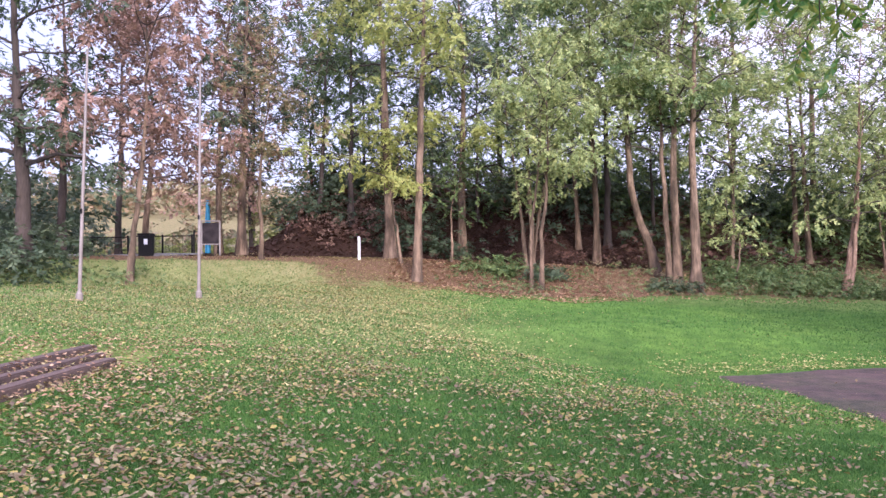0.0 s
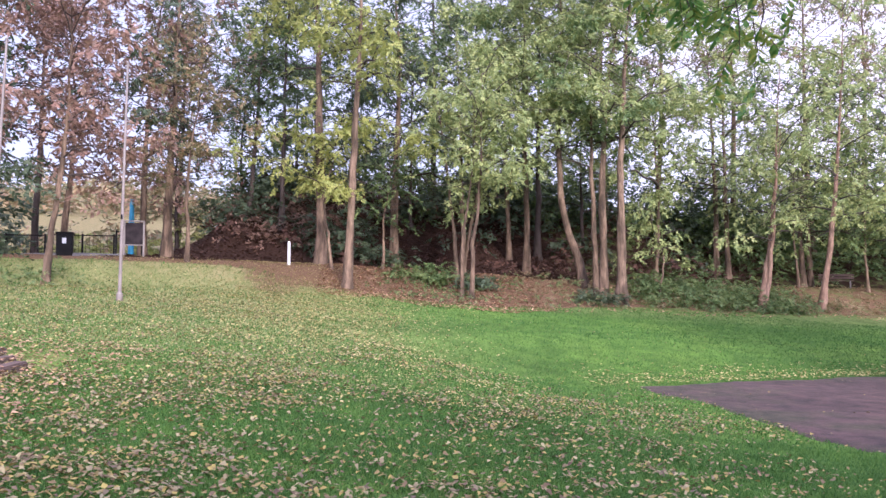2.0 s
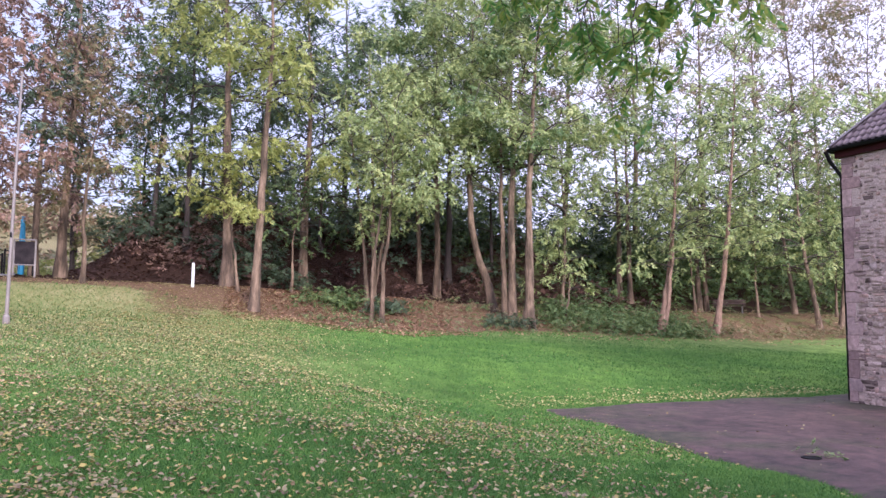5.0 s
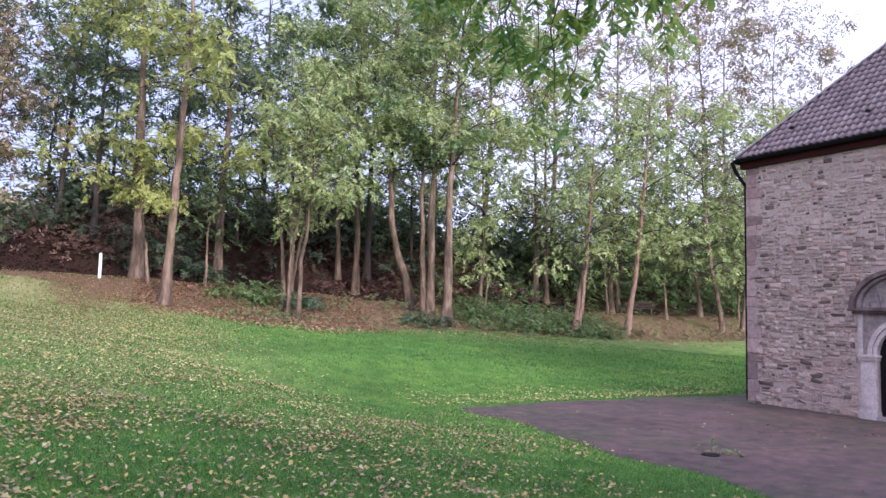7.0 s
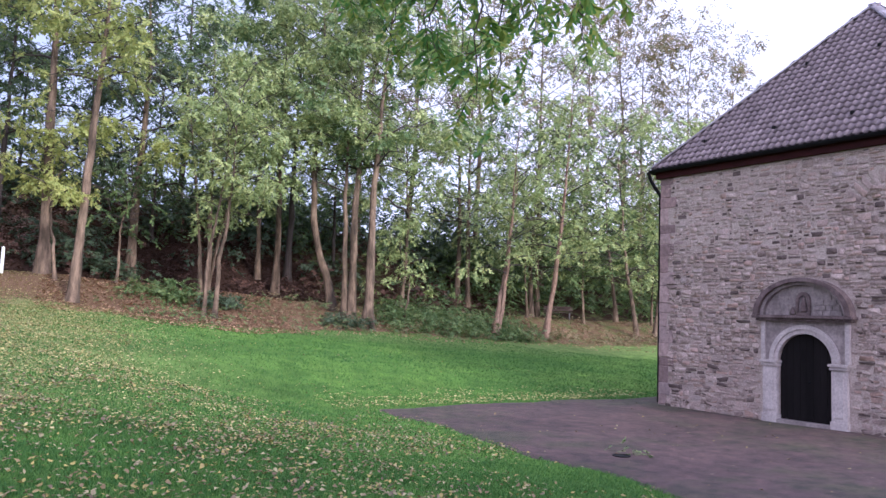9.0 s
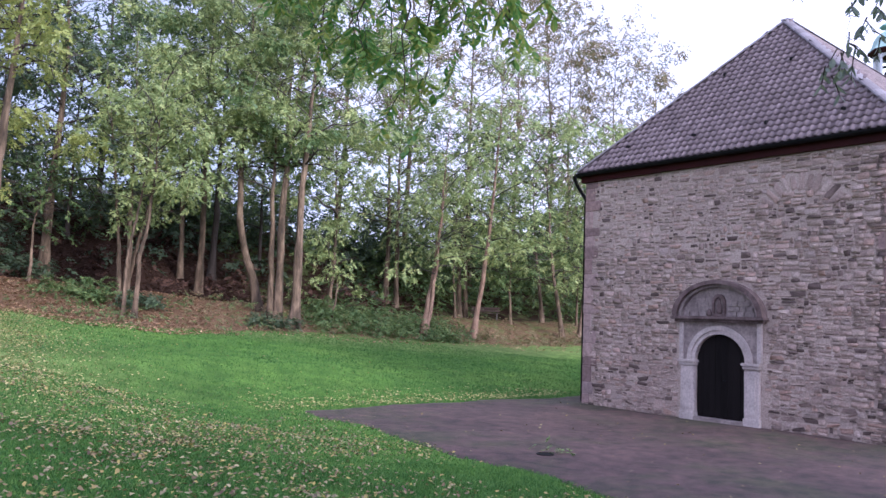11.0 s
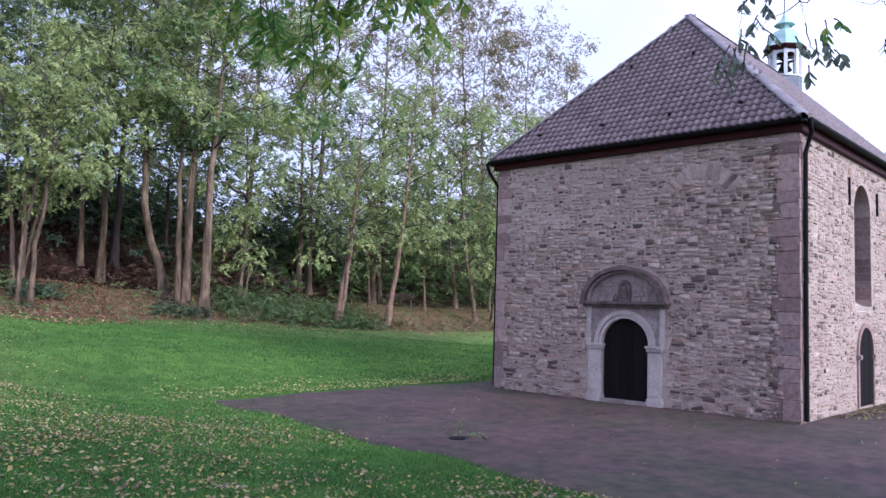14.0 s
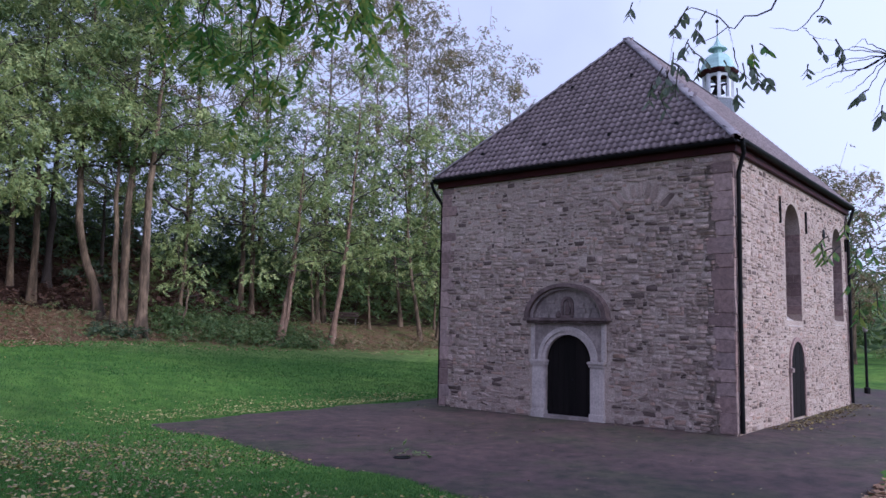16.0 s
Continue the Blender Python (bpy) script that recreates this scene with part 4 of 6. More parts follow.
ring3 = [(a, b, EAVE) for a, b in ring]
for i in (1, 2, 3):
    tile_plane(ring3[i], ring3[i + 1], (RE, 4.5, RIDGE), (RE, 4.5, RIDGE), lambda r: False)


def ridge_caps(p, q):
    p, q = Vector(p), Vector(q)
    d, n = (q - p).normalized(), int((q - p).length / 0.36)
    s = d.cross(Vector((0, 0, 1))).normalized()
    u = s.cross(d)
    bm = bmesh.new()
    for r, y in ((0.165, 0.0), (0.155, 0.40)):
        for i in range(7):
            t = math.pi * i / 6
            bm.verts.new(s * (r * math.cos(t)) + u * (r * 0.42 * math.sin(t)) + d * y)
    bm.verts.ensure_lookup_table()
    for i in range(6):
        bm.faces.new((bm.verts[i], bm.verts[i + 1], bm.verts[i + 8], bm.verts[i + 7]))
    me = bpy.data.meshes.new("ridge_tile")
    bm.to_mesh(me)
    bm.free()
    me.materials.append(RIDGE_TILE)
    for i in range(n + 1):
        ob = new("ridge_tile", me)
        ob.parent, ob.location = roof, p + d * (i * (q - p).length / (n + 1)) + u * 0.012


for a, b in ((-OVER, -OVER), (-OVER, 9 + OVER)):
    ridge_caps((a, b, EAVE + 0.03), (APEX, 4.5, RIDGE + 0.03))
ridge_caps((APEX, 4.5, RIDGE + 0.03), (RE, 4.5, RIDGE + 0.03))
for a, b in ring[1:5]:
    ridge_caps((a, b, EAVE + 0.03), (RE, 4.5, RIDGE + 0.03))
# snow hooks
for a, b in ((0.35, 1.5), (0.35, 3.4), (0.35, 5.5), (0.35, 7.7), (2.2, 3.6), (2.2, 5.6)):
    z = EAVE + (a + OVER) * (RIDGE - EAVE) / (APEX + OVER)
    part("roof_hook", boxed(a - 0.09, a + 0.05, b - 0.05, b + 0.05, z + 0.03, z + 0.13, bevel=0.02), IRON, roof, "small dark vent tile")

# ---- trees ----
def crown_leaves(centres, spreads, count, size, seed, droop=0.75, flat=0.6, per=13):
    """Feathered sprays round the clump centres: each a drooping stalk with folded leaflets to both sides."""
    g = np.random.default_rng(seed)
    centres, spreads = np.asarray(centres), np.asarray(spreads)
    w = spreads ** 2
    k = max(1, count // per)
    pick = g.choice(len(centres), k, p=w / w.sum())
    p = g.normal(0, 1, (k, 3))
    p /= np.maximum(1.0, np.linalg.norm(p, axis=1) / 1.6)[:, None]
    p *= np.array([1, 1, flat])
    root = centres[pick] + p * spreads[pick][:, None]
    way = g.normal(0, 0.6, (k, 3)) + 0.9 * p * np.array([1, 1, 0.3])
    way[:, 2] = way[:, 2] * 0.5 - droop * 0.6
    way /= np.linalg.norm(way, axis=1)[:, None]
    up = p / np.array([1, 1, flat]) * 0.5 + np.array([0, 0, 1.0]) + g.normal(0, 0.35, (k, 3))
    across = np.cross(way, up)
    across /= np.linalg.norm(across, axis=1)[:, None] + 1e-6
    long = size * (1.9 + 1.4 * g.random(k))
    a = np.repeat(np.arange(k), per)
    f = np.tile((np.arange(per) + 0.5) / per, k) + g.normal(0, 0.04, k * per)
    turn = np.tile(np.where(np.arange(per) % 2, 1.0, -1.0), k)
    n = len(a)
    c = root[a] + way[a] * (long[a] * f)[:, None] + np.array([0, 0, -0.28]) * (long[a] * f * f)[:, None] + g.normal(0, 0.12 * size, (n, 3))
    d = across[a] * (turn * (1.0 - 0.5 * f))[:, None] + way[a] * (0.45 + 0.5 * f)[:, None] + g.normal(0, 0.28, (n, 3))
    d[:, 2] -= 0.35 * droop
    d /= np.linalg.norm(d, axis=1)[:, None]
    s = np.cross(d, up[a] + g.normal(0, 0.35, (n, 3)))
    s /= np.linalg.norm(s, axis=1)[:, None] + 1e-6
    nrm = np.cross(d, s)
    ln = size * (0.75 + 0.7 * g.random(n))[:, None]
    wd = ln * (0.19 + 0.11 * g.random(n))[:, None]
    v = np.stack([c, c + d * ln * 0.45 + s * wd + nrm * wd * 0.35, c + d * ln, c + d * ln * 0.5 - s * wd + nrm * wd * 0.35], 1)
    i = np.arange(n)[:, None] * 4
    f = np.concatenate([i + np.array([[0, 1, 2]]), i + np.array([[0, 2, 3]])])
    return v.reshape(-1, 3), f


def tree(x, y, height, radius, leaf, label, lean=(0.0, 0.0), crown=(0.3, 3.0), leaves=9000, size=0.24, seed=1, bark=BARK, sparse=False, stems=1, bend=0.25, limbs_n=24, side=(0, 0), group="trees along the bank", open_=0.55, curve=()):
    """crown: where it begins (share of the height) and its reach in metres; side: drift of the crown."""
    g = np.random.default_rng(seed)
    z0 = float(terrain(x, y))
    ob = thing("tree", Matrix.Translation((x, y, z0 - 0.05)), label, "tree", group)
    trunk_runs, limb_runs, centres, spreads = [], [], [], []
    for s in range(stems):
        off = np.array([g.normal(0, 0.35), g.normal(0, 0.25), 0.0]) * (stems > 1) * min(1, s)
        ln = np.array([lean[0] + (g.normal(0, 0.07) if s else 0), lean[1] + (g.normal(0, 0.05) if s else 0)])
        hh = height * (1.0 if s == 0 else 0.7 + 0.3 * g.random())
        r0 = radius * (1.0 if s == 0 else 0.75)
        q = np.linspace(0, 1, 12)
        wx, wy = g.normal(0, bend, 2), g.normal(0, bend, 2)
        low = np.minimum(q, 0.45)                       # the lean slackens higher up
        path = np.stack([off[0] + ln[0] * hh * (low + 0.5 * (q - low)) + wx[0] * np.sin(q * 5 + s) * q + wx[1] * q * q,
                         off[1] + ln[1] * hh * (low + 0.5 * (q - low)) + wy[0] * np.sin(q * 6) * q + wy[1] * q * q, q * hh], 1)
        if curve:                                       # sideways shift along the stem: (share of the height, metres)
            path[:, 0] += np.interp(q, [e_[0] for e_ in curve], [e_[1] for e_ in curve])
        rad = r0 * (1 - 0.86 * q ** 1.1) * (1 - 0.5 * np.clip((q - crown[0]) / (1 - crown[0]), 0, 1) ** 0.7) * (1 + 0.5 * np.exp(-q * hh / 0.35))
        fine = np.linspace(0, 1, 40)
        path = np.stack([np.interp(fine, q, path[:, i]) for i in range(3)], 1)
        path[1:-1] += 0.25 * (path[2:] + path[:-2] - 2 * path[1:-1])
        rad = np.interp(fine, q, rad) * (1 + g.normal(0, 0.06, 40))
        sway = np.cumsum(np.random.default_rng(seed * 7 + s).normal(0, 0.022, (40, 2)), axis=0)
        path[:, :2] += (sway - sway[0]) * np.minimum(1.0, fine * 4)[:, None]
        rad[0] *= 1.1
        trunk_runs.append((path, rad))
        for k in range(max(4, limbs_n // stems)):
            f = crown[0] + (0.97 - crown[0]) * ((k + g.random()) / max(4, limbs_n // stems))
            i = min(int(f * 39), 38)
            p0 = path[i]
            az = k * 2.4 + g.normal(0, 0.5) + s
            t = (f - crown[0]) / (1 - crown[0])
            reach = 1.12 * crown[1] * (0.45 + 0.75 * math.sin(math.pi * min(0.95, 0.18 + 0.8 * t))) * (0.7 + 0.5 * g.random())
            upw = (0.30 + 0.75 * t) * (1.4 if sparse else 1.0)
            e = np.linspace(0, 1, 6)
            run = p0 + np.stack([np.cos(az) * reach * e + side[0] * e, np.sin(az) * reach * e + side[1] * e, reach * (upw * e - 0.35 * e * e)], 1)
            run[1:] += g.normal(0, 0.05 * reach, (5, 3)) * e[1:, None]
            lr = max(0.028, rad[i] * (0.45 if not sparse else 0.5))
            limb_runs.append((run, lr * (1 - 0.85 * e)))
            twigs = 7 if sparse else 3
            for j in range(twigs):
                b = 0.35 + 0.65 * (j + g.random()) / twigs
                c0 = np.array([np.interp(b, e, run[:, m]) for m in range(3)])
                tip = c0 + np.array([g.normal(0, 1), g.normal(0, 1), g.normal(0.1, 0.6)]) * reach * 0.3
                limb_runs.append((np.linspace(c0, tip, 4), np.linspace(lr * 0.45, 0.011, 4)))
                full = (0.15 + 1.6 * g.random() ** 2) if sparse else 0.22 + 1.2 * g.random() ** 1.5
                centres += [tip, (c0 + tip) / 2]
                spreads += [0.44 * full * open_ * 2, 0.24 * full * open_ * 2]
        for f in np.linspace(crown[0] + 0.15, 1.0, 7):
            centres.append(path[min(int(f * 39), 39)] + g.normal(0, 0.35, 3))
            spreads.append(0.42 if not sparse else 0.25)
    joined("trunk", tubes("trunk", trunk_runs, bark, 10), ob)
    # limbs in darker bark: their silhouette against the sky put into the colour
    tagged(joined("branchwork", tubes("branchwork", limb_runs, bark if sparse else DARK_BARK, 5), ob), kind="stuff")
    v, f = crown_leaves(centres, spreads, int(leaves * (3.4 if sparse else 0.95)), size * 1.22, seed + 100, per=9 if sparse else 13)
    joined("crown", mesh_np("crown", v, f, leaf), ob, "")
    return ob


PALE = "slender tree with pale green drooping foliage and warm bark"
YELLOW = "tall tree with yellow-green autumn leaves"
RUSSET = "tree with russet-brown withering leaves"
DARKT = "tall tree with thin dark green foliage"
POPLAR = "tall sparse tree with thinning autumn leaves"
# the row along the lawn's edge and on the bank
tree(-16.4, 30, 17, 0.30, LEAF_DARK, "large dark tree with ivy-dark foliage", (0.0, 0.0), (0.22, 3.6), 13404, 0.154, 1, DARK_BARK)
tree(-21.5, 27, 15, 0.30, LEAF_DARK, "large dark tree with ivy-dark foliage", (0.0, 0.0), (0.15, 3.8), 10967, 0.166, 2, DARK_BARK)
tree(-11.8, 28.9, 13, 0.12, LEAF_BROWN, RUSSET, (0.092, 0.03), (0.32, 2.8), 7453, 0.154, 3, open_=0.6)
tree(-14.2, 36.5, 13, 0.15, LEAF_BROWN, RUSSET, (0.02, 0.0), (0.28, 3.2), 6899, 0.160, 4)
tree(-17.2, 34.5, 16, 0.2, LEAF_BROWN, RUSSET, (0.01, 0.0), (0.3, 3.4), 6899, 0.166, 5, DARK_BARK)
tree(-12, 41, 17, 0.18, LEAF_BROWN, RUSSET, (0.03, 0.0), (0.25, 3.0), 6406, 0.166, 6)
tree(-9.9, 37.7, 19, 0.21, LEAF_DARK, DARKT, (0.019, 0.0), (0.25, 2.7), 8529, 0.141, 7)
tree(-8.2, 34.6, 11, 0.09, LEAF_OLIVE, "slim young tree with thin olive leaves", (0.025, 0.0), (0.35, 1.8), 4685, 0.128, 8)
tree(-7.2, 45, 16, 0.14, LEAF_DARK, DARKT, (0.05, 0.0), (0.2, 2.8), 7463, 0.147, 9, DARK_BARK)
tree(-5.2, 43.5, 18, 0.16, LEAF_GREEN, DARKT, (0.0, 0.0), (0.28, 2.6), 7463, 0.147, 10, DARK_BARK)
tree(-2.6, 37.9, 21, 0.25, LEAF_YELLOW, YELLOW, (-0.022, 0.0), (0.45, 3.2), 11720, 0.141, 11, bend=0.2)
tree(-1.2, 34.6, 20, 0.20, LEAF_YELLOW, YELLOW, (0.054, 0.0), (0.45, 2.6), 10819, 0.147, 12, bend=0.15)
tree(1.05, 41.7, 19, 0.24, LEAF_DARK, DARKT, (0.003, 0.0), (0.25, 3.2), 13027, 0.147, 13)
tree(0.4, 38.9, 5.5, 0.07, LEAF_GREEN, "thin leaning green sapling on the bank", (0.139, 0.0), (0.5, 1.2), 1622, 0.128, 14)
tree(4.5, 39, 13, 0.14, LEAF_PALE, PALE, (-0.02, 0.0), (0.40, 2.9), 13500, 0.134, 15, stems=3)
tree(4.5, 35.4, 11, 0.11, LEAF_PALE, PALE, (0.047, 0.0), (0.44, 2.3), 9500, 0.128, 16, stems=2)
tree(8, 45.2, 17, 0.15, LEAF_GREEN, DARKT, (-0.02, 0.0), (0.4, 2.6), 10536, 0.147, 17)
tree(8.7, 43.4, 18, 0.18, LEAF_PALE, PALE, (0.003, 0.0), (0.34, 2.8), 12873, 0.141, 18)
tree(10, 46.5, 19, 0.2, LEAF_GREEN, DARKT, (0.01, 0.0), (0.4, 3.0), 11033, 0.154, 19, DARK_BARK)
tree(11, 39.6, 17, 0.22, LEAF_PALE, "tree with a swept stem and pale drooping foliage", (-0.05, 0.03), (0.44, 3.4), 18500, 0.134, 20, bend=0.08, curve=((0, 0), (0.05, 0.05), (0.12, -0.30), (0.22, -0.95), (0.34, -1.0), (1, -0.6)))
tree(11.6, 38.1, 17, 0.22, LEAF_PALE, PALE, (0.008, 0.0), (0.44, 3.2), 17500, 0.134, 21, stems=2)
tree(12.2, 37.2, 19, 0.23, LEAF_GREEN, "tall tree with dark limbs over pale foliage", (0.031, -0.01), (0.40, 3.4), 16552, 0.141, 22)
tree(21.4, 46.4, 17, 0.18, LEAF_PALE, PALE, (-0.01, 0.0), (0.30, 3.2), 9163, 0.147, 23)
tree(21.9, 45.9, 18, 0.17, LEAF_PALE, PALE, (-0.007, 0.0), (0.26, 3.2), 9163, 0.147, 24)
tree(20, 38.4, 13, 0.17, LEAF_PALE, PALE, (0.15, -0.08), (0.30, 2.9), 6400, 0.134, 25, PALE_BARK, stems=2, bend=0.12)
tree(26, 44.6, 14, 0.17, LEAF_PALE, PALE, (-0.018, 0.0), (0.28, 2.8), 6413, 0.147, 26)
tree(23.5, 38.6, 17, 0.17, LEAF_PALE, PALE, (0.11, -0.07), (0.28, 2.9), 6400, 0.141, 27, PALE_BARK, bend=0.12)
tree(30.9, 39.7, 14, 0.15, LEAF_PALE, PALE, (-0.093, 0.07), (0.22, 3.1), 5954, 0.147, 28)
tree(32.3, 39.7, 14, 0.14, LEAF_PALE, PALE, (0.09, -0.07), (0.22, 3.1), 5954, 0.147, 29)
tree(31.7, 43, 13, 0.14, LEAF_GREEN, PALE, (-0.04, 0.03), (0.22, 3.0), 6871, 0.154, 30)
tree(26.7, 45, 13, 0.17, LEAF_GREEN, PALE, (0.02, 0.0), (0.25, 3.0), 6871, 0.154, 31)
tree(36.5, 42.5, 13, 0.16, LEAF_PALE, PALE, (0.0, 0.0), (0.2, 3.2), 6871, 0.154, 32)
bough_tree = tree(15.6, 41.5, 12, 0.13, LEAF_PALE, "low tree with a hanging bough of pale leaves", (0.02, 0.0), (0.40, 2.6), 8500, 0.141, 33)
e6 = np.linspace(0, 1, 8)
joined("limb", tubes("limb", [(np.stack([0.2 - 3.0 * e6, 0.0 - 4.2 * e6, 5.6 + 0.9 * e6 - 0.75 * e6 ** 2 + 0.12 * np.sin(e6 * 9)], 1), 0.10 - 0.07 * e6)], DARK_BARK, 7), bough_tree, "dark bare horizontal limb")
# tall thin trees behind, on top of the slope
tree(16, 52, 24, 0.2, LEAF_OLIVE, POPLAR, (0.0, 0.0), (0.3, 3.2), 3292, 0.160, 41, sparse=True)
tree(20.5, 54, 25, 0.2, LEAF_OLIVE, POPLAR, (0.02, 0.0), (0.3, 3.4), 3292, 0.160, 42, sparse=True)
tree(26, 53.5, 26, 0.22, LEAF_OLIVE, POPLAR, (0.02, 0.0), (0.3, 3.4), 2822, 0.160, 43, sparse=True)
tree(30.5, 51, 25, 0.22, LEAF_OLIVE, POPLAR, (-0.02, 0.0), (0.3, 3.2), 2508, 0.160, 44, sparse=True)
tree(35, 52, 25, 0.2, LEAF_OLIVE, POPLAR, (0.02, 0.0), (0.3, 3.4), 2508, 0.160, 45, sparse=True)
tree(39.5, 50.5, 24, 0.2, LEAF_OLIVE, POPLAR, (0.0, 0.0), (0.3, 3.4), 2508, 0.160, 46, sparse=True)
tree(44.5, 50, 23, 0.2, LEAF_OLIVE, POPLAR, (0.0, 0.0), (0.3, 3.4), 2822, 0.160, 47, sparse=True)
tree(-4, 52, 19, 0.2, LEAF_GREEN, DARKT, (0.0, 0.0), (0.3, 3.4), 7579, 0.160, 48, DARK_BARK)
tree(4, 52.5, 20, 0.2, LEAF_GREEN, DARKT, (0.0, 0.0), (0.3, 3.4), 7579, 0.160, 49, DARK_BARK)
tree(10.5, 53.5, 20, 0.2, LEAF_GREEN, DARKT, (0.0, 0.0), (0.3, 3.4), 7579, 0.160, 50, DARK_BARK)
tree(-13, 52, 17, 0.2, LEAF_DARK, DARKT, (0.0, 0.0), (0.45, 3.2), 5247, 0.160, 51, DARK_BARK)
tree(-19.5, 46, 18, 0.2, LEAF_DARK, DARKT, (0.0, 0.0), (0.45, 3.2), 6413, 0.160, 52, DARK_BARK)
tree(-26, 38, 18, 0.22, LEAF_DARK, DARKT, (0.0, 0.0), (0.15, 3.6), 8745, 0.166, 53, DARK_BARK)
# beyond the chapel's far end
tree(58, 24, 13, 0.2, LEAF_OLIVE, "sparse autumn tree at the field's edge", (0.0, 0.0), (0.25, 3.4), 2744, 0.160, 54, sparse=True, group="trees at the far field")
tree(66, 30, 12, 0.25, LEAF_GREEN, "leafy tree at the field's edge", (0.0, 0.0), (0.15, 4.2), 9016, 0.224, 55, group="trees at the far field")
tree(72, 22, 13, 0.25, LEAF_PALE, "leafy tree at the field's edge", (0.0, 0.0), (0.15, 4.2), 9016, 0.224, 56, group="trees at the far field")
tree(62, 17, 12, 0.25, LEAF_GREEN, "leafy tree at the field's edge", (0.0, 0.0), (0.15, 4.2), 9016, 0.224, 57, group="trees at the far field")
tree(-2, 36.6, 6.4, 0.08, LEAF_MAPLE, "small maple with bright yellow-green layered leaves", (-0.05, 0.0), (0.5, 3.5), 9016, 0.120, 58, limbs_n=11, open_=0.5)
tree(14.6, 38.4, 4.6, 0.06, LEAF_PALE, "small tree with hanging pale green boughs", (0.03, 0.0), (0.35, 1.3), 2000, 0.128, 59, limbs_n=10)
tree(48.5, 49, 22, 0.2, LEAF_OLIVE, POPLAR, (0.0, 0.0), (0.3, 3.4), 2508, 0.160, 60, sparse=True)
tree(41, 55, 24, 0.22, LEAF_OLIVE, POPLAR, (0.0, 0.0), (0.35, 3.4), 2508, 0.160, 61, sparse=True)
tree(24.3, 42.2, 9, 0.08, LEAF_PALE, "small understorey tree with pale drooping leaves", (0.0, 0.0), (0.42, 2.3), 5200, 0.128, 121, limbs_n=14)
tree(28.3, 41.8, 9, 0.08, LEAF_PALE, "small understorey tree with pale drooping leaves", (0.0, 0.0), (0.42, 2.3), 5200, 0.128, 122, limbs_n=14)
tree(34.3, 42.5, 9, 0.08, LEAF_PALE, "small understorey tree with pale drooping leaves", (0.0, 0.0), (0.42, 2.3), 5200, 0.128, 123, limbs_n=14)
tree(38.5, 41, 9, 0.08, LEAF_PALE, "small understorey tree with pale drooping leaves", (0.0, 0.0), (0.42, 2.3), 5200, 0.128, 125, limbs_n=14)
tree(-8.5, 50, 13, 0.12, LEAF_GREEN, "leafy young tree on the wooded slope", (0.0, 0.0), (0.16, 2.8), 8189, 0.160, 140, DARK_BARK, limbs_n=26)
tree(-5.5, 54, 14, 0.12, LEAF_GREEN, "leafy young tree on the wooded slope", (0.0, 0.0), (0.16, 2.8), 8189, 0.160, 141, DARK_BARK, limbs_n=26)
tree(-1.5, 49, 13, 0.12, LEAF_DARK, "leafy young tree on the wooded slope", (0.0, 0.0), (0.16, 2.8), 8189, 0.160, 142, DARK_BARK, limbs_n=26)
tree(2.2, 47.5, 13, 0.12, LEAF_GREEN, "leafy young tree on the wooded slope", (0.0, 0.0), (0.16, 2.8), 8189, 0.160, 143, DARK_BARK, limbs_n=26)
tree(6.5, 50, 14, 0.12, LEAF_GREEN, "leafy young tree on the wooded slope", (0.0, 0.0), (0.16, 2.8), 8189, 0.160, 144, DARK_BARK, limbs_n=26)
tree(-11.5, 46, 13, 0.12, LEAF_OLIVE, "leafy young tree on the wooded slope", (0.0, 0.0), (0.16, 2.8), 8189, 0.160, 145, DARK_BARK, limbs_n=26)
tree(13.5, 49, 14, 0.12, LEAF_GREEN, "leafy young tree on the wooded slope", (0.0, 0.0), (0.16, 2.8), 8189, 0.160, 146, DARK_BARK, limbs_n=26)

# ---- undergrowth and woods ----
def thicket(name, label, category, xs, ys, tall, count, size, leaf, seed, kind="stuff", spread=0.5, n=60, keep=None):
    g = np.random.default_rng(seed)
    x, y = g.uniform(*xs, n * 4), g.uniform(*ys, n * 4)
    ok = np.ones(n * 4, bool) if keep is None else keep(x, y)
    x, y = x[ok][:n], y[ok][:n]
    h = tall * (0.35 + 0.65 * g.random(len(x)))
    c = np.concatenate([np.stack([x + g.normal(0, 0.2, len(x)), y + g.normal(0, 0.2, len(x)), terrain(x, y) + h * f], 1) for f in (0.2, 0.5, 0.85)])
    v, f = crown_leaves(c, np.tile(spread * (0.5 + h / tall), 3), count, size, seed, 0.2, 0.7)
    return tagged(joined(name, mesh_np(name, v, f, leaf)), label, category, kind=kind)


thicket("undergrowth", "dark tangled undergrowth on the wooded slope", "undergrowth", (-8, 22), (43, 56), 1.4, 20000, 0.26, LEAF_DARK, 71, spread=0.8, n=150, keep=lambda x, y: y > crest_y(x) + 6 + 3 * np.sin(x * 0.8))
thicket("undergrowth", "dark evergreen scrub at the foot of the slope", "undergrowth", (-3.4, 1.2), (41.0, 43.0), 1.4, 4000, 0.2, LEAF_DARK, 72, spread=0.6, n=50)
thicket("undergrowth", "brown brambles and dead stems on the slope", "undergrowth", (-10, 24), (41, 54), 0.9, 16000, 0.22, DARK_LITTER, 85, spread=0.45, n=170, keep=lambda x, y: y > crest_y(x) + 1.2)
thicket("undergrowth", "dense green wood edge behind the bench", "undergrowth", (18, 46), (46, 56), 2.6, 26000, 0.26, LEAF_GREEN, 73, spread=1.0, n=220)
thicket("undergrowth", "green leafy wood edge behind the bench", "undergrowth", (22, 46), (47, 58), 6.0, 22000, 0.26, LEAF_GREEN, 74, spread=1.1, n=200)
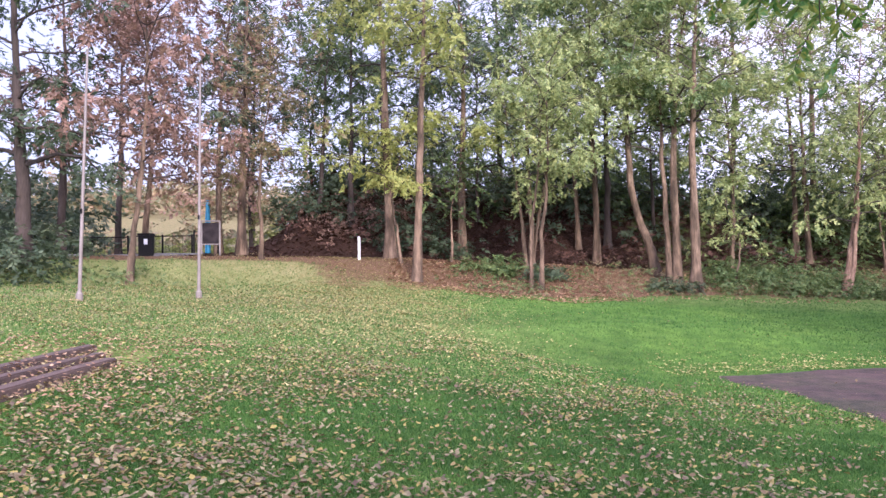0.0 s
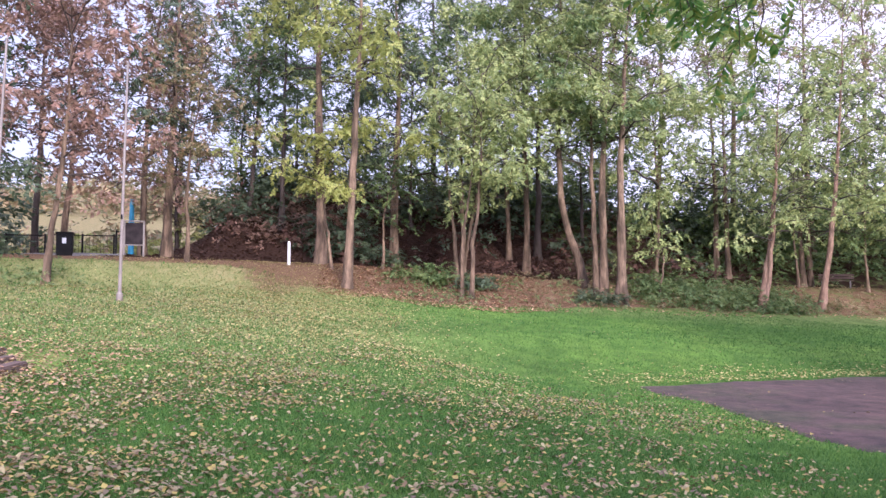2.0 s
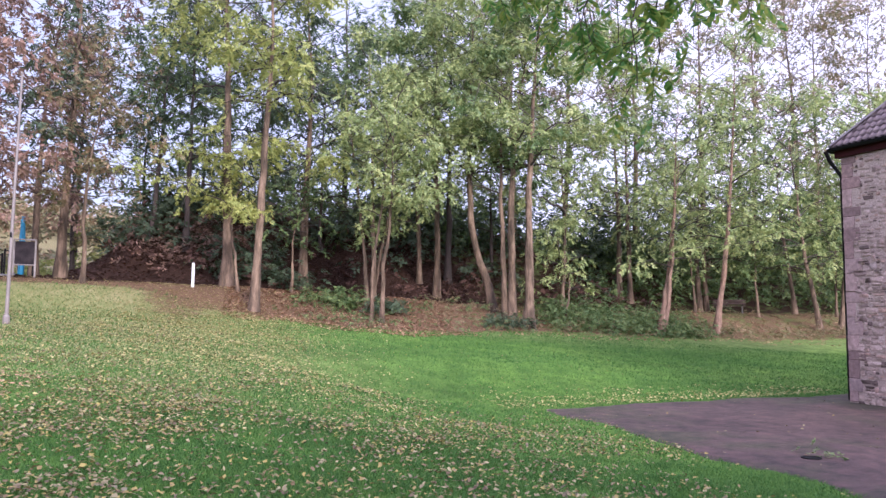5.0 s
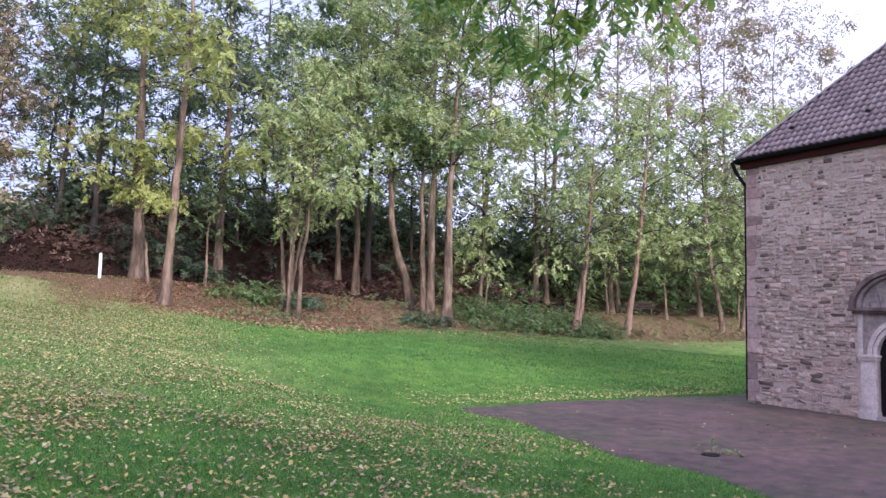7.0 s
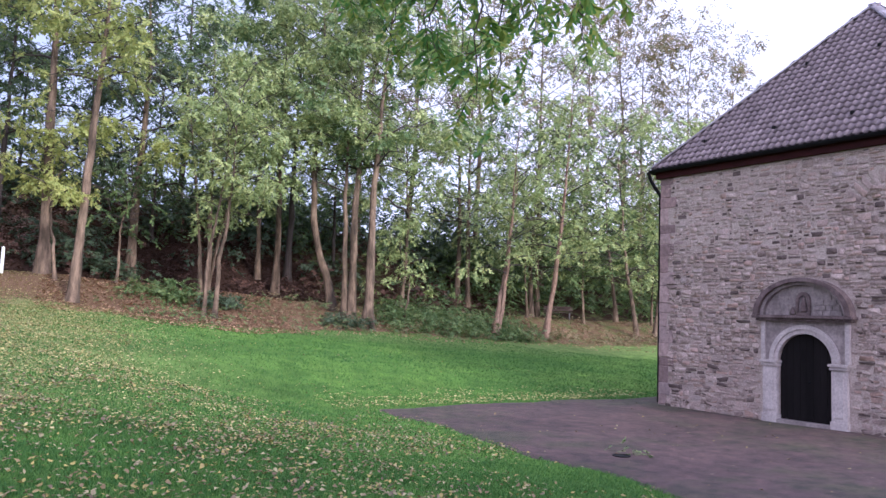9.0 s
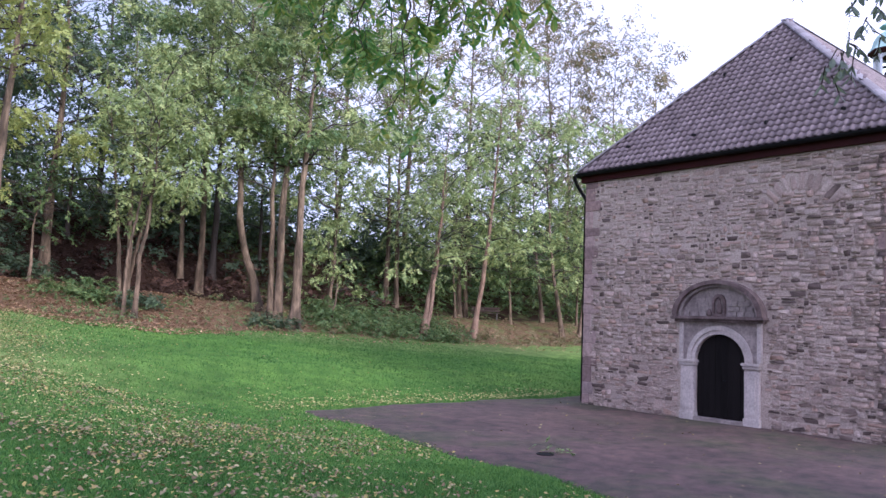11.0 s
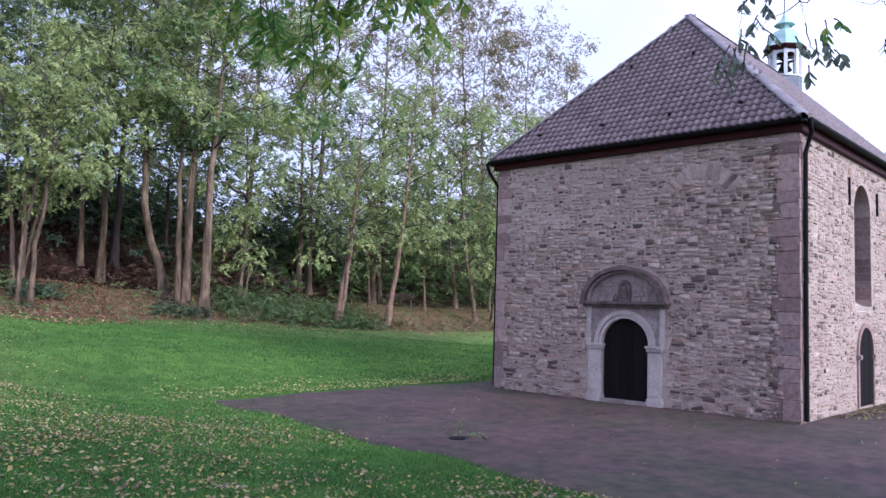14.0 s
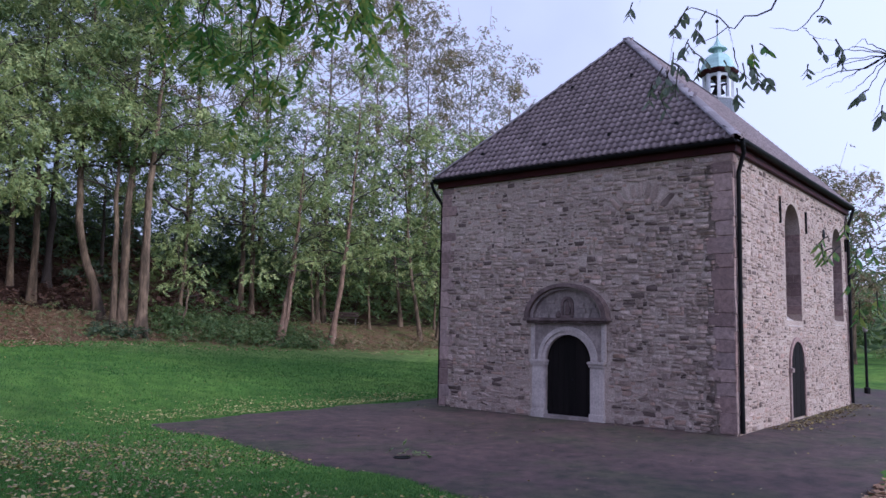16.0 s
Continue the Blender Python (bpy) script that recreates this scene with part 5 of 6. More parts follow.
thicket("undergrowth", "dark scrub at the lawn's corner", "undergrowth", (-26, -15.0), (25, 33), 1.6, 16000, 0.2, LEAF_DARK, 75, spread=0.5, n=90)
thicket("undergrowth", "dark wood behind the lawn's corner", "undergrowth", (-34, -19), (34, 50), 6.0, 22000, 0.32, LEAF_DARK, 76, spread=1.2, n=100)
thicket("weeds", "tall weeds along the lawn's edge", "weeds", (13.5, 22), (36.9, 40.4), 0.9, 30000, 0.11, LEAF_GREEN, 77, spread=0.3, n=240)
thicket("weeds", "tall weeds along the lawn's edge", "weeds", (20, 40), (37.8, 41.5), 0.42, 12000, 0.09, LEAF_OLIVE, 78, spread=0.28, n=150, keep=lambda x, y: abs(y - edge_y(x) - 1.0) < 1.0)
thicket("weeds", "grassy weeds round the poles", "weeds", (-16, -9), (26.5, 30), 0.35, 3500, 0.10, LEAF_GREEN, 79, spread=0.25, n=70, keep=lambda x, y: abs(y - edge_y(x) - 0.8) < 1.2)
thicket("low_bush", "low green bush on the leafy bank", "bush", (1.2, 3.8), (37.0, 38.6), 0.55, 3500, 0.14, LEAF_GREEN, 80, kind="", spread=0.25, n=30)
thicket("low_bush", "low green bush on the leafy bank", "bush", (4.4, 5.3), (36.6, 37.6), 0.7, 1600, 0.14, LEAF_DARK, 81, kind="", spread=0.22, n=14)
thicket("low_bush", "dark low bush at a tree's foot", "bush", (10.2, 12.0), (37.0, 37.8), 0.5, 2400, 0.14, LEAF_DARK, 82, kind="", spread=0.22, n=20)
thicket("far_woods", "distant hazy woods on the hillside", "woods", (-140, 30), (180, 330), 9.0, 40000, 1.6, LEAF_OLIVE, 83, spread=4.0, n=260)
thicket("far_woods", "distant woods behind the field", "woods", (60, 190), (20, 120), 9.0, 40000, 1.1, LEAF_GREEN, 84, spread=3.0, n=260, keep=lambda x, y: x * 0.9 + y > 105)

thicket("hedge", "rough autumn hedge on the far meadow", "hedge", (-46, -14), (58, 72), 3.0, 16000, 0.4, LEAF_OLIVE, 86, spread=0.9, n=70)
thicket("hedge", "dark hedge beyond the fence", "hedge", (-30, -9), (47, 53), 1.6, 9000, 0.3, LEAF_YELLOW, 87, spread=0.6, n=45)

thicket("undergrowth", "dark evergreen bushes on the end of the slope", "undergrowth", (-9.5, -3.5), (44, 50), 1.7, 9000, 0.2, LEAF_DARK, 90, spread=0.6, n=60)
thicket("undergrowth", "brown and green scrub on the end of the slope", "undergrowth", (-9, -2), (41.5, 47), 0.9, 6000, 0.16, LEAF_BROWN, 91, spread=0.4, n=60, keep=lambda x, y: y > crest_y(x) + 1.5)
thicket("undergrowth", "green bushes along the top of the slope", "undergrowth", (-10, 16), (51, 58), 3.5, 22000, 0.24, LEAF_GREEN, 89, spread=0.9, n=110)

thicket("undergrowth", "dark wood behind the trees on the slope", "undergrowth", (6, 27), (50, 57), 5.0, 20000, 0.26, LEAF_DARK, 103, spread=1.0, n=110)
thicket("weeds", "olive weeds and dead grass over the bank", "weeds", (6.5, 34), (34, 42), 0.35, 15000, 0.075, LEAF_OLIVE, 101, spread=0.3, n=260, keep=lambda x, y: (y > edge_y(x) + 0.1) & (y < crest_y(x) - 0.5))
thicket("weeds", "tufts of green weed on the leafy bank", "weeds", (0, 24), (33, 41), 0.3, 15000, 0.08, LEAF_GREEN, 102, spread=0.3, n=220, keep=lambda x, y: (y > edge_y(x)) & (y < crest_y(x) - 1.5))

# ---- fallen leaves ----
def fallen(name, label, count, sample, leaf, size, seed, lift=0.03, tilt=0.2):
    """Curled leaves with a pointed outline lying on the ground."""
    g = np.random.default_rng(seed)
    x, y = sample(g, count)
    n = len(x)
    z = terrain(x, y) + lift * (0.5 + g.random(n))
    an, ln = g.uniform(0, 2 * np.pi, n), size * (0.5 + 0.9 * g.random(n))
    tx, ty = g.normal(0, tilt, n), g.normal(0, tilt, n)
    shape = np.array([(-0.5, 0, 0), (-0.2, 0.36, 1), (0.1, 0.28, 0.6), (0.55, 0.0, 0.2), (0.1, -0.28, 0.6), (-0.2, -0.36, 1)])
    curl = g.uniform(-0.05, 0.3, n)
    lx, ly = shape[None, :, 0] * ln[:, None], shape[None, :, 1] * ln[:, None] * g.uniform(0.7, 1.1, n)[:, None]
    wx = x[:, None] + lx * np.cos(an)[:, None] - ly * np.sin(an)[:, None]
    wy = y[:, None] + lx * np.sin(an)[:, None] + ly * np.cos(an)[:, None]
    wz = z[:, None] + shape[None, :, 2] * (curl * ln)[:, None] + lx * tx[:, None] + ly * ty[:, None]
    wz = np.maximum(wz, (terrain(x, y) + 0.008)[:, None])
    i = np.arange(n)[:, None] * 6
    f = np.concatenate([i + np.array([[0, 3, 1]]), i + np.array([[1, 3, 2]]), i + np.array([[0, 5, 3]]), i + np.array([[5, 4, 3]])])
    return tagged(joined(name, mesh_np(name, np.stack([wx, wy, wz], -1), f, leaf)), label, "fallen leaves", kind="stuff")


def polar(g, n, r0, r1, a0, a1, power=1.0):
    r, a = r0 + (r1 - r0) * g.random(n) ** power, np.radians(g.uniform(a0, a1, n))
    return r * np.sin(a), r * np.cos(a)


def drift(x, y, size, seed):
    """Smooth random patches about so many metres wide, 0 to 1."""
    t = np.random.default_rng(seed).random((256, 256))
    u, v = x / size + 1000, y / size + 1000
    i, j = np.floor(u).astype(int), np.floor(v).astype(int)
    a, b = u - i, v - j
    a, b = a * a * (3 - 2 * a), b * b * (3 - 2 * b)
    i, j = i % 255, j % 255
    return (t[i, j] * (1 - a) + t[i + 1, j] * a) * (1 - b) + (t[i, j + 1] * (1 - a) + t[i + 1, j + 1] * a) * b


def lawn_leaves(g, n):
    x, y = polar(g, n, 1.0, 31, -36, 62, 0.8)
    thick = 0.24 + 0.78 * bell((1.4 - x) / 1.8) + 0.35 * np.sin(x * 0.9 + 1.3 * np.sin(y * 0.5)) * np.sin(y * 0.8)
    clump = 0.4 * drift(x, y, 2.2, 5) + 0.35 * drift(x, y, 0.8, 6) + 0.25 * drift(x, y, 0.3, 7)
    thick = thick * (0.42 + 1.5 * ramp(clump, 0.38, 0.68))
    thick = thick * (1 - 0.68 * ramp(y, 11, 18)) * (1 + 0.5 * ramp(-y, -9, -6))
    thick = np.where((y > 20) & (x > 1), thick * 0.12, thick)
    ok = (g.random(n) < thick) & (on_paving(x, y) < 0.0) & (y < edge_y(x) + 1)
    return x[ok], y[ok]


def yard_edge_leaves(g, n):
    a, b = g.uniform(-9.5, 2, n), 10.9 + np.abs(g.normal(0, 1.3, n)) * (1.0 - 0.3 * g.random(n))
    p = CX + a * SX + b * HX, CY + a * SY + b * HY
    ok = (on_paving(*p) < 0.15)
    return p[0][ok], p[1][ok]


def yard_leaves(g, n):
    a, b = g.uniform(-9, 14, n), g.uniform(-3.5, 10.5, n)
    ok = (a < -0.3) | (b < -0.3)
    p = CX + a * SX + b * HX, CY + a * SY + b * HY
    return p[0][ok], p[1][ok]


def bank_leaves(g, n):
    x = g.uniform(-2.5, 34, n)
    x = x[(x < 8) | (g.random(n) < 0.18)]
    n = len(x)
    y = litter_y(x) + g.uniform(-0.3, 1.0, n) * (crest_y(x) + 0.5 - litter_y(x))
    return x, y


def slope_leaves(g, n):
    x = g.uniform(-13, 24, n)
    return x, crest_y(x) + g.uniform(0.3, 13, n)


def path_leaves(g, n):
    y = 18 + 20.5 * g.random(n) ** 0.7
    return -1.2 - 0.14 * (y - 18) + g.normal(0, 1.5 + 0.06 * (y - 18), n), y


def bed_leaves(g, n):
    a, b = g.uniform(-8, 4, n), -3.6 - np.abs(g.normal(0, 1.2, n))
    return CX + a * SX + b * HX, CY + a * SY + b * HY


def wall_foot_leaves(g, n):
    a, b = g.uniform(2, 12, n), -np.abs(g.normal(0, 0.4, n)) - 0.08
    return CX + a * SX + b * HX, CY + a * SY + b * HY


fallen("fallen_leaves", "scattered yellow and tan leaves on the lawn", 165000, lawn_leaves, FALLEN, 0.054, 91, 0.06, 0.3)
fallen("fallen_leaves", "pale yellow leaves drifted along the yard's edge", 1400, yard_edge_leaves, PALE_FALLEN, 0.07, 92, 0.055)
fallen("fallen_leaves", "a few pale leaves on the asphalt", 420, yard_leaves, FALLEN, 0.055, 93, 0.035)
fallen("fallen_leaves", "thick brown leaf litter on the bank", 22000, bank_leaves, BROWN_FALLEN, 0.12, 94)
fallen("fallen_leaves", "pale leaves trodden along the way to the gate", 8000, path_leaves, PALE_FALLEN, 0.075, 95)
def west_leaves(g, n):
    x, y = g.uniform(-12, 4, n), 11 + 24 * g.random(n) ** 0.8
    ok = (x < 2.5 - 0.12 * (y - 18) + g.normal(0, 1.2, n)) & (y < litter_y(x) + 1)
    return x[ok], y[ok]


fallen("fallen_leaves", "pale yellow leaves thick on the upper lawn", 20000, west_leaves, PALE_FALLEN, 0.06, 100, 0.05)
fallen("fallen_leaves", "brown leaves heaped in the bed", 2600, bed_leaves, BROWN_FALLEN, 0.12, 96)
fallen("fallen_leaves", "yellow leaves drifted at the wall's foot", 700, wall_foot_leaves, FALLEN, 0.09, 97, 0.035)

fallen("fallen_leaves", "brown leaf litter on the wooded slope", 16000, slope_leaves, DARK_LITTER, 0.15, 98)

def step_leaves(g, n):
    return g.uniform(-7.8, -3.9, n), g.uniform(8.5, 15.5, n)


fallen("fallen_leaves", "brown leaves caught on the timber steps", 1700, step_leaves, BROWN_FALLEN, 0.065, 99, 0.11)

# ---- grass ----
def grass(count, r0, r1, tall, wide, seed, power):
    g = np.random.default_rng(seed)
    x, y = polar(g, count, r0, r1, -34, 66, power)
    ok = (on_paving(x, y) < 0.03) & (y < litter_y(x) - 0.1) & ~((x < -5.0) & (x > -7.4) & (y > 8) & (y < 14.2))
    x, y = x[ok], y[ok]
    n = len(x)
    z, an = terrain(x, y) - 0.01, g.uniform(0, 2 * np.pi, n)
    h, w = tall * (0.5 + 0.8 * g.random(n)), wide * (0.6 + 0.8 * g.random(n))
    bx, by = g.normal(0, 0.5, n) * h, g.normal(0, 0.5, n) * h
    v = np.stack([np.stack([x - w * np.cos(an), y - w * np.sin(an), z], 1), np.stack([x + w * np.cos(an), y + w * np.sin(an), z], 1),
                  np.stack([x + bx, y + by, z + h], 1)], 1)
    tagged(joined("grass", mesh_np("grass", v, np.arange(n * 3).reshape(-1, 3), BLADES)), "short green lawn grass", "grass", kind="stuff")


grass(50000, 0.3, 4.5, 0.055, 0.005, 60, 0.6)
grass(300000, 4.5, 13, 0.055, 0.006, 61, 0.8)
grass(200000, 13, 26, 0.06, 0.010, 62, 0.9)
grass(110000, 26, 41, 0.07, 0.016, 63, 0.9)

# ---- things on the lawn and the bank ----
def flagpole(x, y, tall, lean):
    z = float(terrain(x, y))
    ob = thing("flagpole", Matrix.Translation((x, y, z)), "tall slim pale metal flagpole standing on the lawn", "flagpole", "flagpoles")
    q = np.linspace(0, 1, 8)
    joined("pole", tubes("pole", [(np.stack([lean * q * tall, 0 * q, q * tall - 0.05], 1), 0.058 - 0.026 * q)], STEEL, 12), ob)
    part("foot_sleeve", revolve([(0.10, -0.03), (0.10, 0.22), (0.07, 0.26), (0.058, 0.30)], 14), STEEL, ob)
    bm = revolve([(0.035, 0), (0.05, 0.03), (0.04, 0.07), (0.01, 0.09)], 10)
    bmesh.ops.translate(bm, vec=(lean * tall, 0, tall - 0.06), verts=bm.verts)
    part("cap", bm, STEEL, ob)
    bm = boxed(-0.03, 0.03, -0.09, -0.045, 2.6, 2.75, bevel=0.01)
    bmesh.ops.translate(bm, vec=(lean * 2.6, 0, 0), verts=bm.verts)
    part("cleat", bm, IRON, ob)


flagpole(-10.81, 22.9, 7.55, 0.03)
flagpole(-8.06, 25.38, 7.7, 0.01)

z = float(terrain(-4.0, 36.6))
post = thing("marker_post", Matrix.Translation((-4.0, 36.6, z)), "white painted marker post on the leafy path", "post")
part("shaft", boxed(-0.06, 0.06, -0.06, 0.06, -0.05, 1.04, bevel=0.018), WHITE, post)
part("cap", revolve([(0.08, 1.04), (0.07, 1.08), (0.02, 1.11)], 4, math.pi / 4), WHITE, post)

# notice board
bx, by = -10.5, 34.7
board = thing("notice_board", pose(bx, by, float(terrain(bx, by)), 0, 0, 10), "dark notice board on two pale metal legs", "notice board")
for s in (-0.4, 0.4):
    part("leg", boxed(s - 0.035, s + 0.035, -0.035, 0.035, -0.05, 1.55, bevel=0.008), STEEL, board)
part("panel", boxed(-0.36, 0.36, -0.03, 0.03, 0.55, 1.5, bevel=0.01), PANEL, board, "faded dark panel")
part("rail", boxed(-0.37, 0.37, -0.025, 0.025, 0.50, 0.545, bevel=0.006), STEEL, board)
part("rail", boxed(-0.42, 0.42, -0.05, 0.05, 1.55, 1.60, bevel=0.006), STEEL, board)

# litter bin
bx, by = -13.8, 35.7
lbin = thing("litter_bin", pose(bx, by, float(terrain(bx, by)), 0, 0, 15), "dark litter bin with a small pale label", "litter bin")
part("body", boxed(-0.33, 0.33, -0.3, 0.3, 0.0, 1.0, bevel=0.03), IRON, lbin)
part("lid", boxed(-0.36, 0.36, -0.33, 0.33, 1.003, 1.12, bevel=0.03), IRON, lbin)
part("label", boxed(-0.08, 0.08, -0.312, -0.302, 0.6, 0.85), WHITE, lbin, "small pale sticker")

# the path before the gate
X, Y = np.meshgrid(np.arange(-24, -10.9, 0.4), np.linspace(0, 1, 6))
Y = 35.3 + 0.09 * (X + 14) + 2.1 * Y
Z = terrain(X, Y) + 0.19
Z[0], Z[-1] = Z[0] - 0.25, Z[-1] - 0.25
idx = np.arange(X.size).reshape(X.shape)
quads = np.stack([idx[:-1, :-1], idx[:-1, 1:], idx[1:, 1:], idx[1:, :-1]], -1).reshape(-1, 4)
tagged(new("path", mesh_np("path", np.stack([X, Y, Z], -1), quads, GREY_PATH, True)), "grey path running past the gate", "path", kind="structure")

# gate and fence
def fence_run(x0, y0, x1, y1, tall, gate=False):
    ln = math.hypot(x1 - x0, y1 - y0)
    z0 = float(terrain((x0 + x1) / 2, (y0 + y1) / 2))
    ob = thing("gate" if gate else "fence", Matrix.Translation((x0, y0, z0)) @ Matrix.Rotation(math.atan2(y1 - y0, x1 - x0), 4, "Z"),
               "closed dark metal gate across the path" if gate else "dark metal mesh fence beyond the lawn", "gate" if gate else "fence")
    n = max(2, round(ln / 1.8) + 1)
    for i in range(n):
        x = ln * i / (n - 1)
        part("post", boxed(x - 0.04, x + 0.04, -0.04, 0.04, -0.3, tall + 0.08, bevel=0.008), IRON, ob)
    for zz in (0.08, tall):
        part("rail", boxed(0.041, ln - 0.041, -0.025, 0.025, zz - 0.025, zz + 0.025), IRON, ob)
    for i in range(int(ln / 0.16)):
        x = 0.12 + i * 0.16
        part("bar", boxed(x - 0.005, x + 0.005, -0.005, 0.005, 0.105, tall - 0.026), IRON, ob)


fence_run(-15.2, 37.6, -12.4, 37.9, 1.1, True)
fence_run(-12.3, 37.9, -11.2, 38.2, 1.25)
fence_run(-22.0, 36.6, -15.4, 37.5, 1.1)

# a blue play-tower pipe behind the board
bx, by = -13.25, 43.2
play = thing("blue_pump", Matrix.Translation((bx, by, float(terrain(bx, by)))), "tall bright blue pump column beyond the gate", "pump")
part("column", revolve([(0.15, -0.1), (0.15, 1.6), (0.25, 1.65), (0.25, 1.95), (0.15, 2.05), (0.11, 3.0), (0.13, 3.05), (0.09, 3.4)], 14), BLUE, play)
part("base", revolve([(0.45, -0.1), (0.45, 0.25), (0.3, 0.3)], 14), BLUE, play)

# bench
bx, by = 27.5, 43.6
bench = thing("bench", pose(bx, by, float(terrain(bx, by)), 0, 0, -32), "dark wooden park bench under the trees", "bench")
for s in (-0.75, 0.75):
    part("leg", boxed(s - 0.04, s + 0.04, -0.25, 0.25, -0.1, 0.42, bevel=0.01), STEEL, bench)
    part("back_support", boxed(s - 0.03, s + 0.03, 0.18, 0.25, 0.42, 0.88, bevel=0.01), IRON, bench)
for k in range(3):
    part("seat_slat", boxed(-0.95, 0.95, -0.24 + k * 0.15, -0.11 + k * 0.15, 0.423, 0.47, bevel=0.008), SLEEPER, bench)
for k in range(2):
    part("back_slat", boxed(-0.95, 0.95, 0.13, 0.177, 0.55 + k * 0.17, 0.68 + k * 0.17, bevel=0.008), SLEEPER, bench)

# timber steps up the side of the lawn: sleepers sunk along the slope
steps = thing("timber_steps", Matrix.Translation((-5.7, 12.0, float(terrain(-5.7, 12.0)))), "weathered sleeper steps half buried in the lawn", "steps")
for k in range(0, 3):
    x1, y0, y1 = -5.15 - 0.52 * k, 8.2 + 0.8 * k, 12.3 + 0.8 * k
    for name, w0, w1, top in (("sleeper", -0.20, 0.0, 0.13), ("tread", -0.50, -0.203, 0.04)):
        bm = bmesh.new()
        box(bm, x1 + w0, x1 + w1, y0, y1 - 0.1 * (name == "tread"), -0.25, top, bevel=0.02)
        for v in bm.verts:
            v.co.z += float(terrain(v.co.x * 0.5 + x1 * 0.5, v.co.y))
            v.co -= steps.matrix_world.translation
        part(name, bm, SLEEPER if name == "sleeper" else GROUND_TREAD, steps)

# drain cover in the yard
dx, dy = 8.65, 11.57
drain = thing("drain_cover", Matrix.Translation((dx, dy, float(ground(dx, dy)) + 0.02)), "dark drain cover with weeds in the asphalt", "drain")
bm = revolve([(0.16, -0.02), (0.16, 0.014), (0.135, 0.018), (0.125, 0.008), (0.04, 0.010)], 18)
part("cover", bm, IRON, drain)

# lamp post far along the path
lx, ly = 35.0, 14.0
lamp = thing("lamp_post", Matrix.Translation((lx, ly, float(terrain(lx, ly)))), "slim dark post beside the path", "post")
part("shaft", revolve([(0.12, -0.05), (0.12, 0.25), (0.06, 0.3), (0.05, 2.6)], 10), IRON, lamp)
part("head", revolve([(0.05, 2.6), (0.10, 2.65), (0.10, 2.8), (0.03, 2.85)], 10), STEEL, lamp)
thicket("weeds", "small weeds growing by the drain cover", "weeds", (8.8, 9.05), (11.5, 11.75), 0.06, 300, 0.06, LEAF_GREEN, 88, spread=0.09, n=6)

# ---- the tree over the camera: its trunk stands behind, its boughs hang into view ----
def off_eye(az, el, d):
    a, e = radians(az), radians(el)
    return np.array([d * math.sin(a) * math.cos(e), d * math.cos(a) * math.cos(e), EYE_Z + d * math.sin(e)])


def leaflet_spray(g, start, way, length, pairs, size):
    """A drooping stalk with paired leaflets: the stalk's run, and the leaflets' corners."""
    way = way / np.linalg.norm(way)
    e = np.linspace(0, 1, 5)
    run = start + way * length * e[:, None] + np.array([0, 0, -0.35 * length])[None] * (e ** 2)[:, None]
    side = np.cross(way, [0, 0, 1.0])
    side /= np.linalg.norm(side) + 1e-6
    quads_ = []
    for k in range(pairs):
        b = 0.25 + 0.75 * (k + 0.5) / pairs
        c = np.array([np.interp(b, e, run[:, i]) for i in range(3)])
        for s in (-1, 1):
            d = side * s + way * 0.6 + np.array([0, 0, -0.45 if size > 0.08 else -1.3]) + g.normal(0, 0.25, 3)
            d /= np.linalg.norm(d)
            ln = size * (0.75 + 0.4 * g.random())
            w = np.cross(d, np.array([0, 0, 1.0]) + g.normal(0, 0.3, 3))
            w /= np.linalg.norm(w) + 1e-6
            n = np.cross(d, w)
            prof = [(0.0, 0.0), (0.22, 0.17), (0.55, 0.22), (0.85, 0.12), (1.0, 0.0)]
            top = [c + d * ln * t + w * ln * h + n * ln * h * 0.25 for t, h in prof[1:4]]
            bot = [c + d * ln * t - w * ln * h + n * ln * h * 0.25 for t, h in prof[1:4]]
            mid = [c + d * ln * t for t, h in prof]
            quads_ += [[mid[0], top[0], top[1], mid[2]], [mid[2], top[1], top[2], mid[4]], [mid[0], mid[2], bot[1], bot[0]], [mid[2], mid[4], bot[2], bot[1]]]
    return run, quads_


g = np.random.default_rng(33)
walnut = thing("tree", Matrix.Identity(4), "near tree whose green and yellowing boughs overhang the view", "tree")
q = np.linspace(0, 1, 10)
tx, ty = 5.5, -4.5
joined("trunk", tubes("trunk", [(np.stack([tx + 0.2 * np.sin(q * 3), ty + 0.3 * q, float(terrain(tx, ty)) - 0.1 + q * 8.0], 1), 0.28 - 0.17 * q)], BARK, 12), walnut)
boughs, stalks, corners, dim_corners = [], [], [], []


def bough(points, r):
    pts = np.array(points)
    s = np.linspace(0, 1, len(pts))
    f = np.linspace(0, 1, 14)
    run = np.stack([np.interp(f, s, pts[:, i]) for i in range(3)], 1)
    run[1:-1] += g.normal(0, min(0.03, r * 1.2), (12, 3))
    boughs.append((run, r * (1 - 0.85 * f)))
    return run


def sprays(run, lo, hi, n, size, length, pairs=5, down=-0.6, dim=False):
    for _ in range(n):
        f = lo + (hi - lo) * g.random()
        i = f * (len(run) - 1)
        p = run[int(i)] + (run[min(int(i) + 1, len(run) - 1)] - run[int(i)]) * (i % 1)
        a, leaf_q = leaflet_spray(g, p + g.normal(0, 0.05, 3), np.array([g.normal(0, 1), g.normal(0, 1), down + g.normal(0, 0.35)]), length * (0.7 + 0.6 * g.random()), pairs, size)
        stalks.append((a, np.linspace(0.0035, 0.0015, 5)))
        (dim_corners if dim else corners).extend(leaf_q)


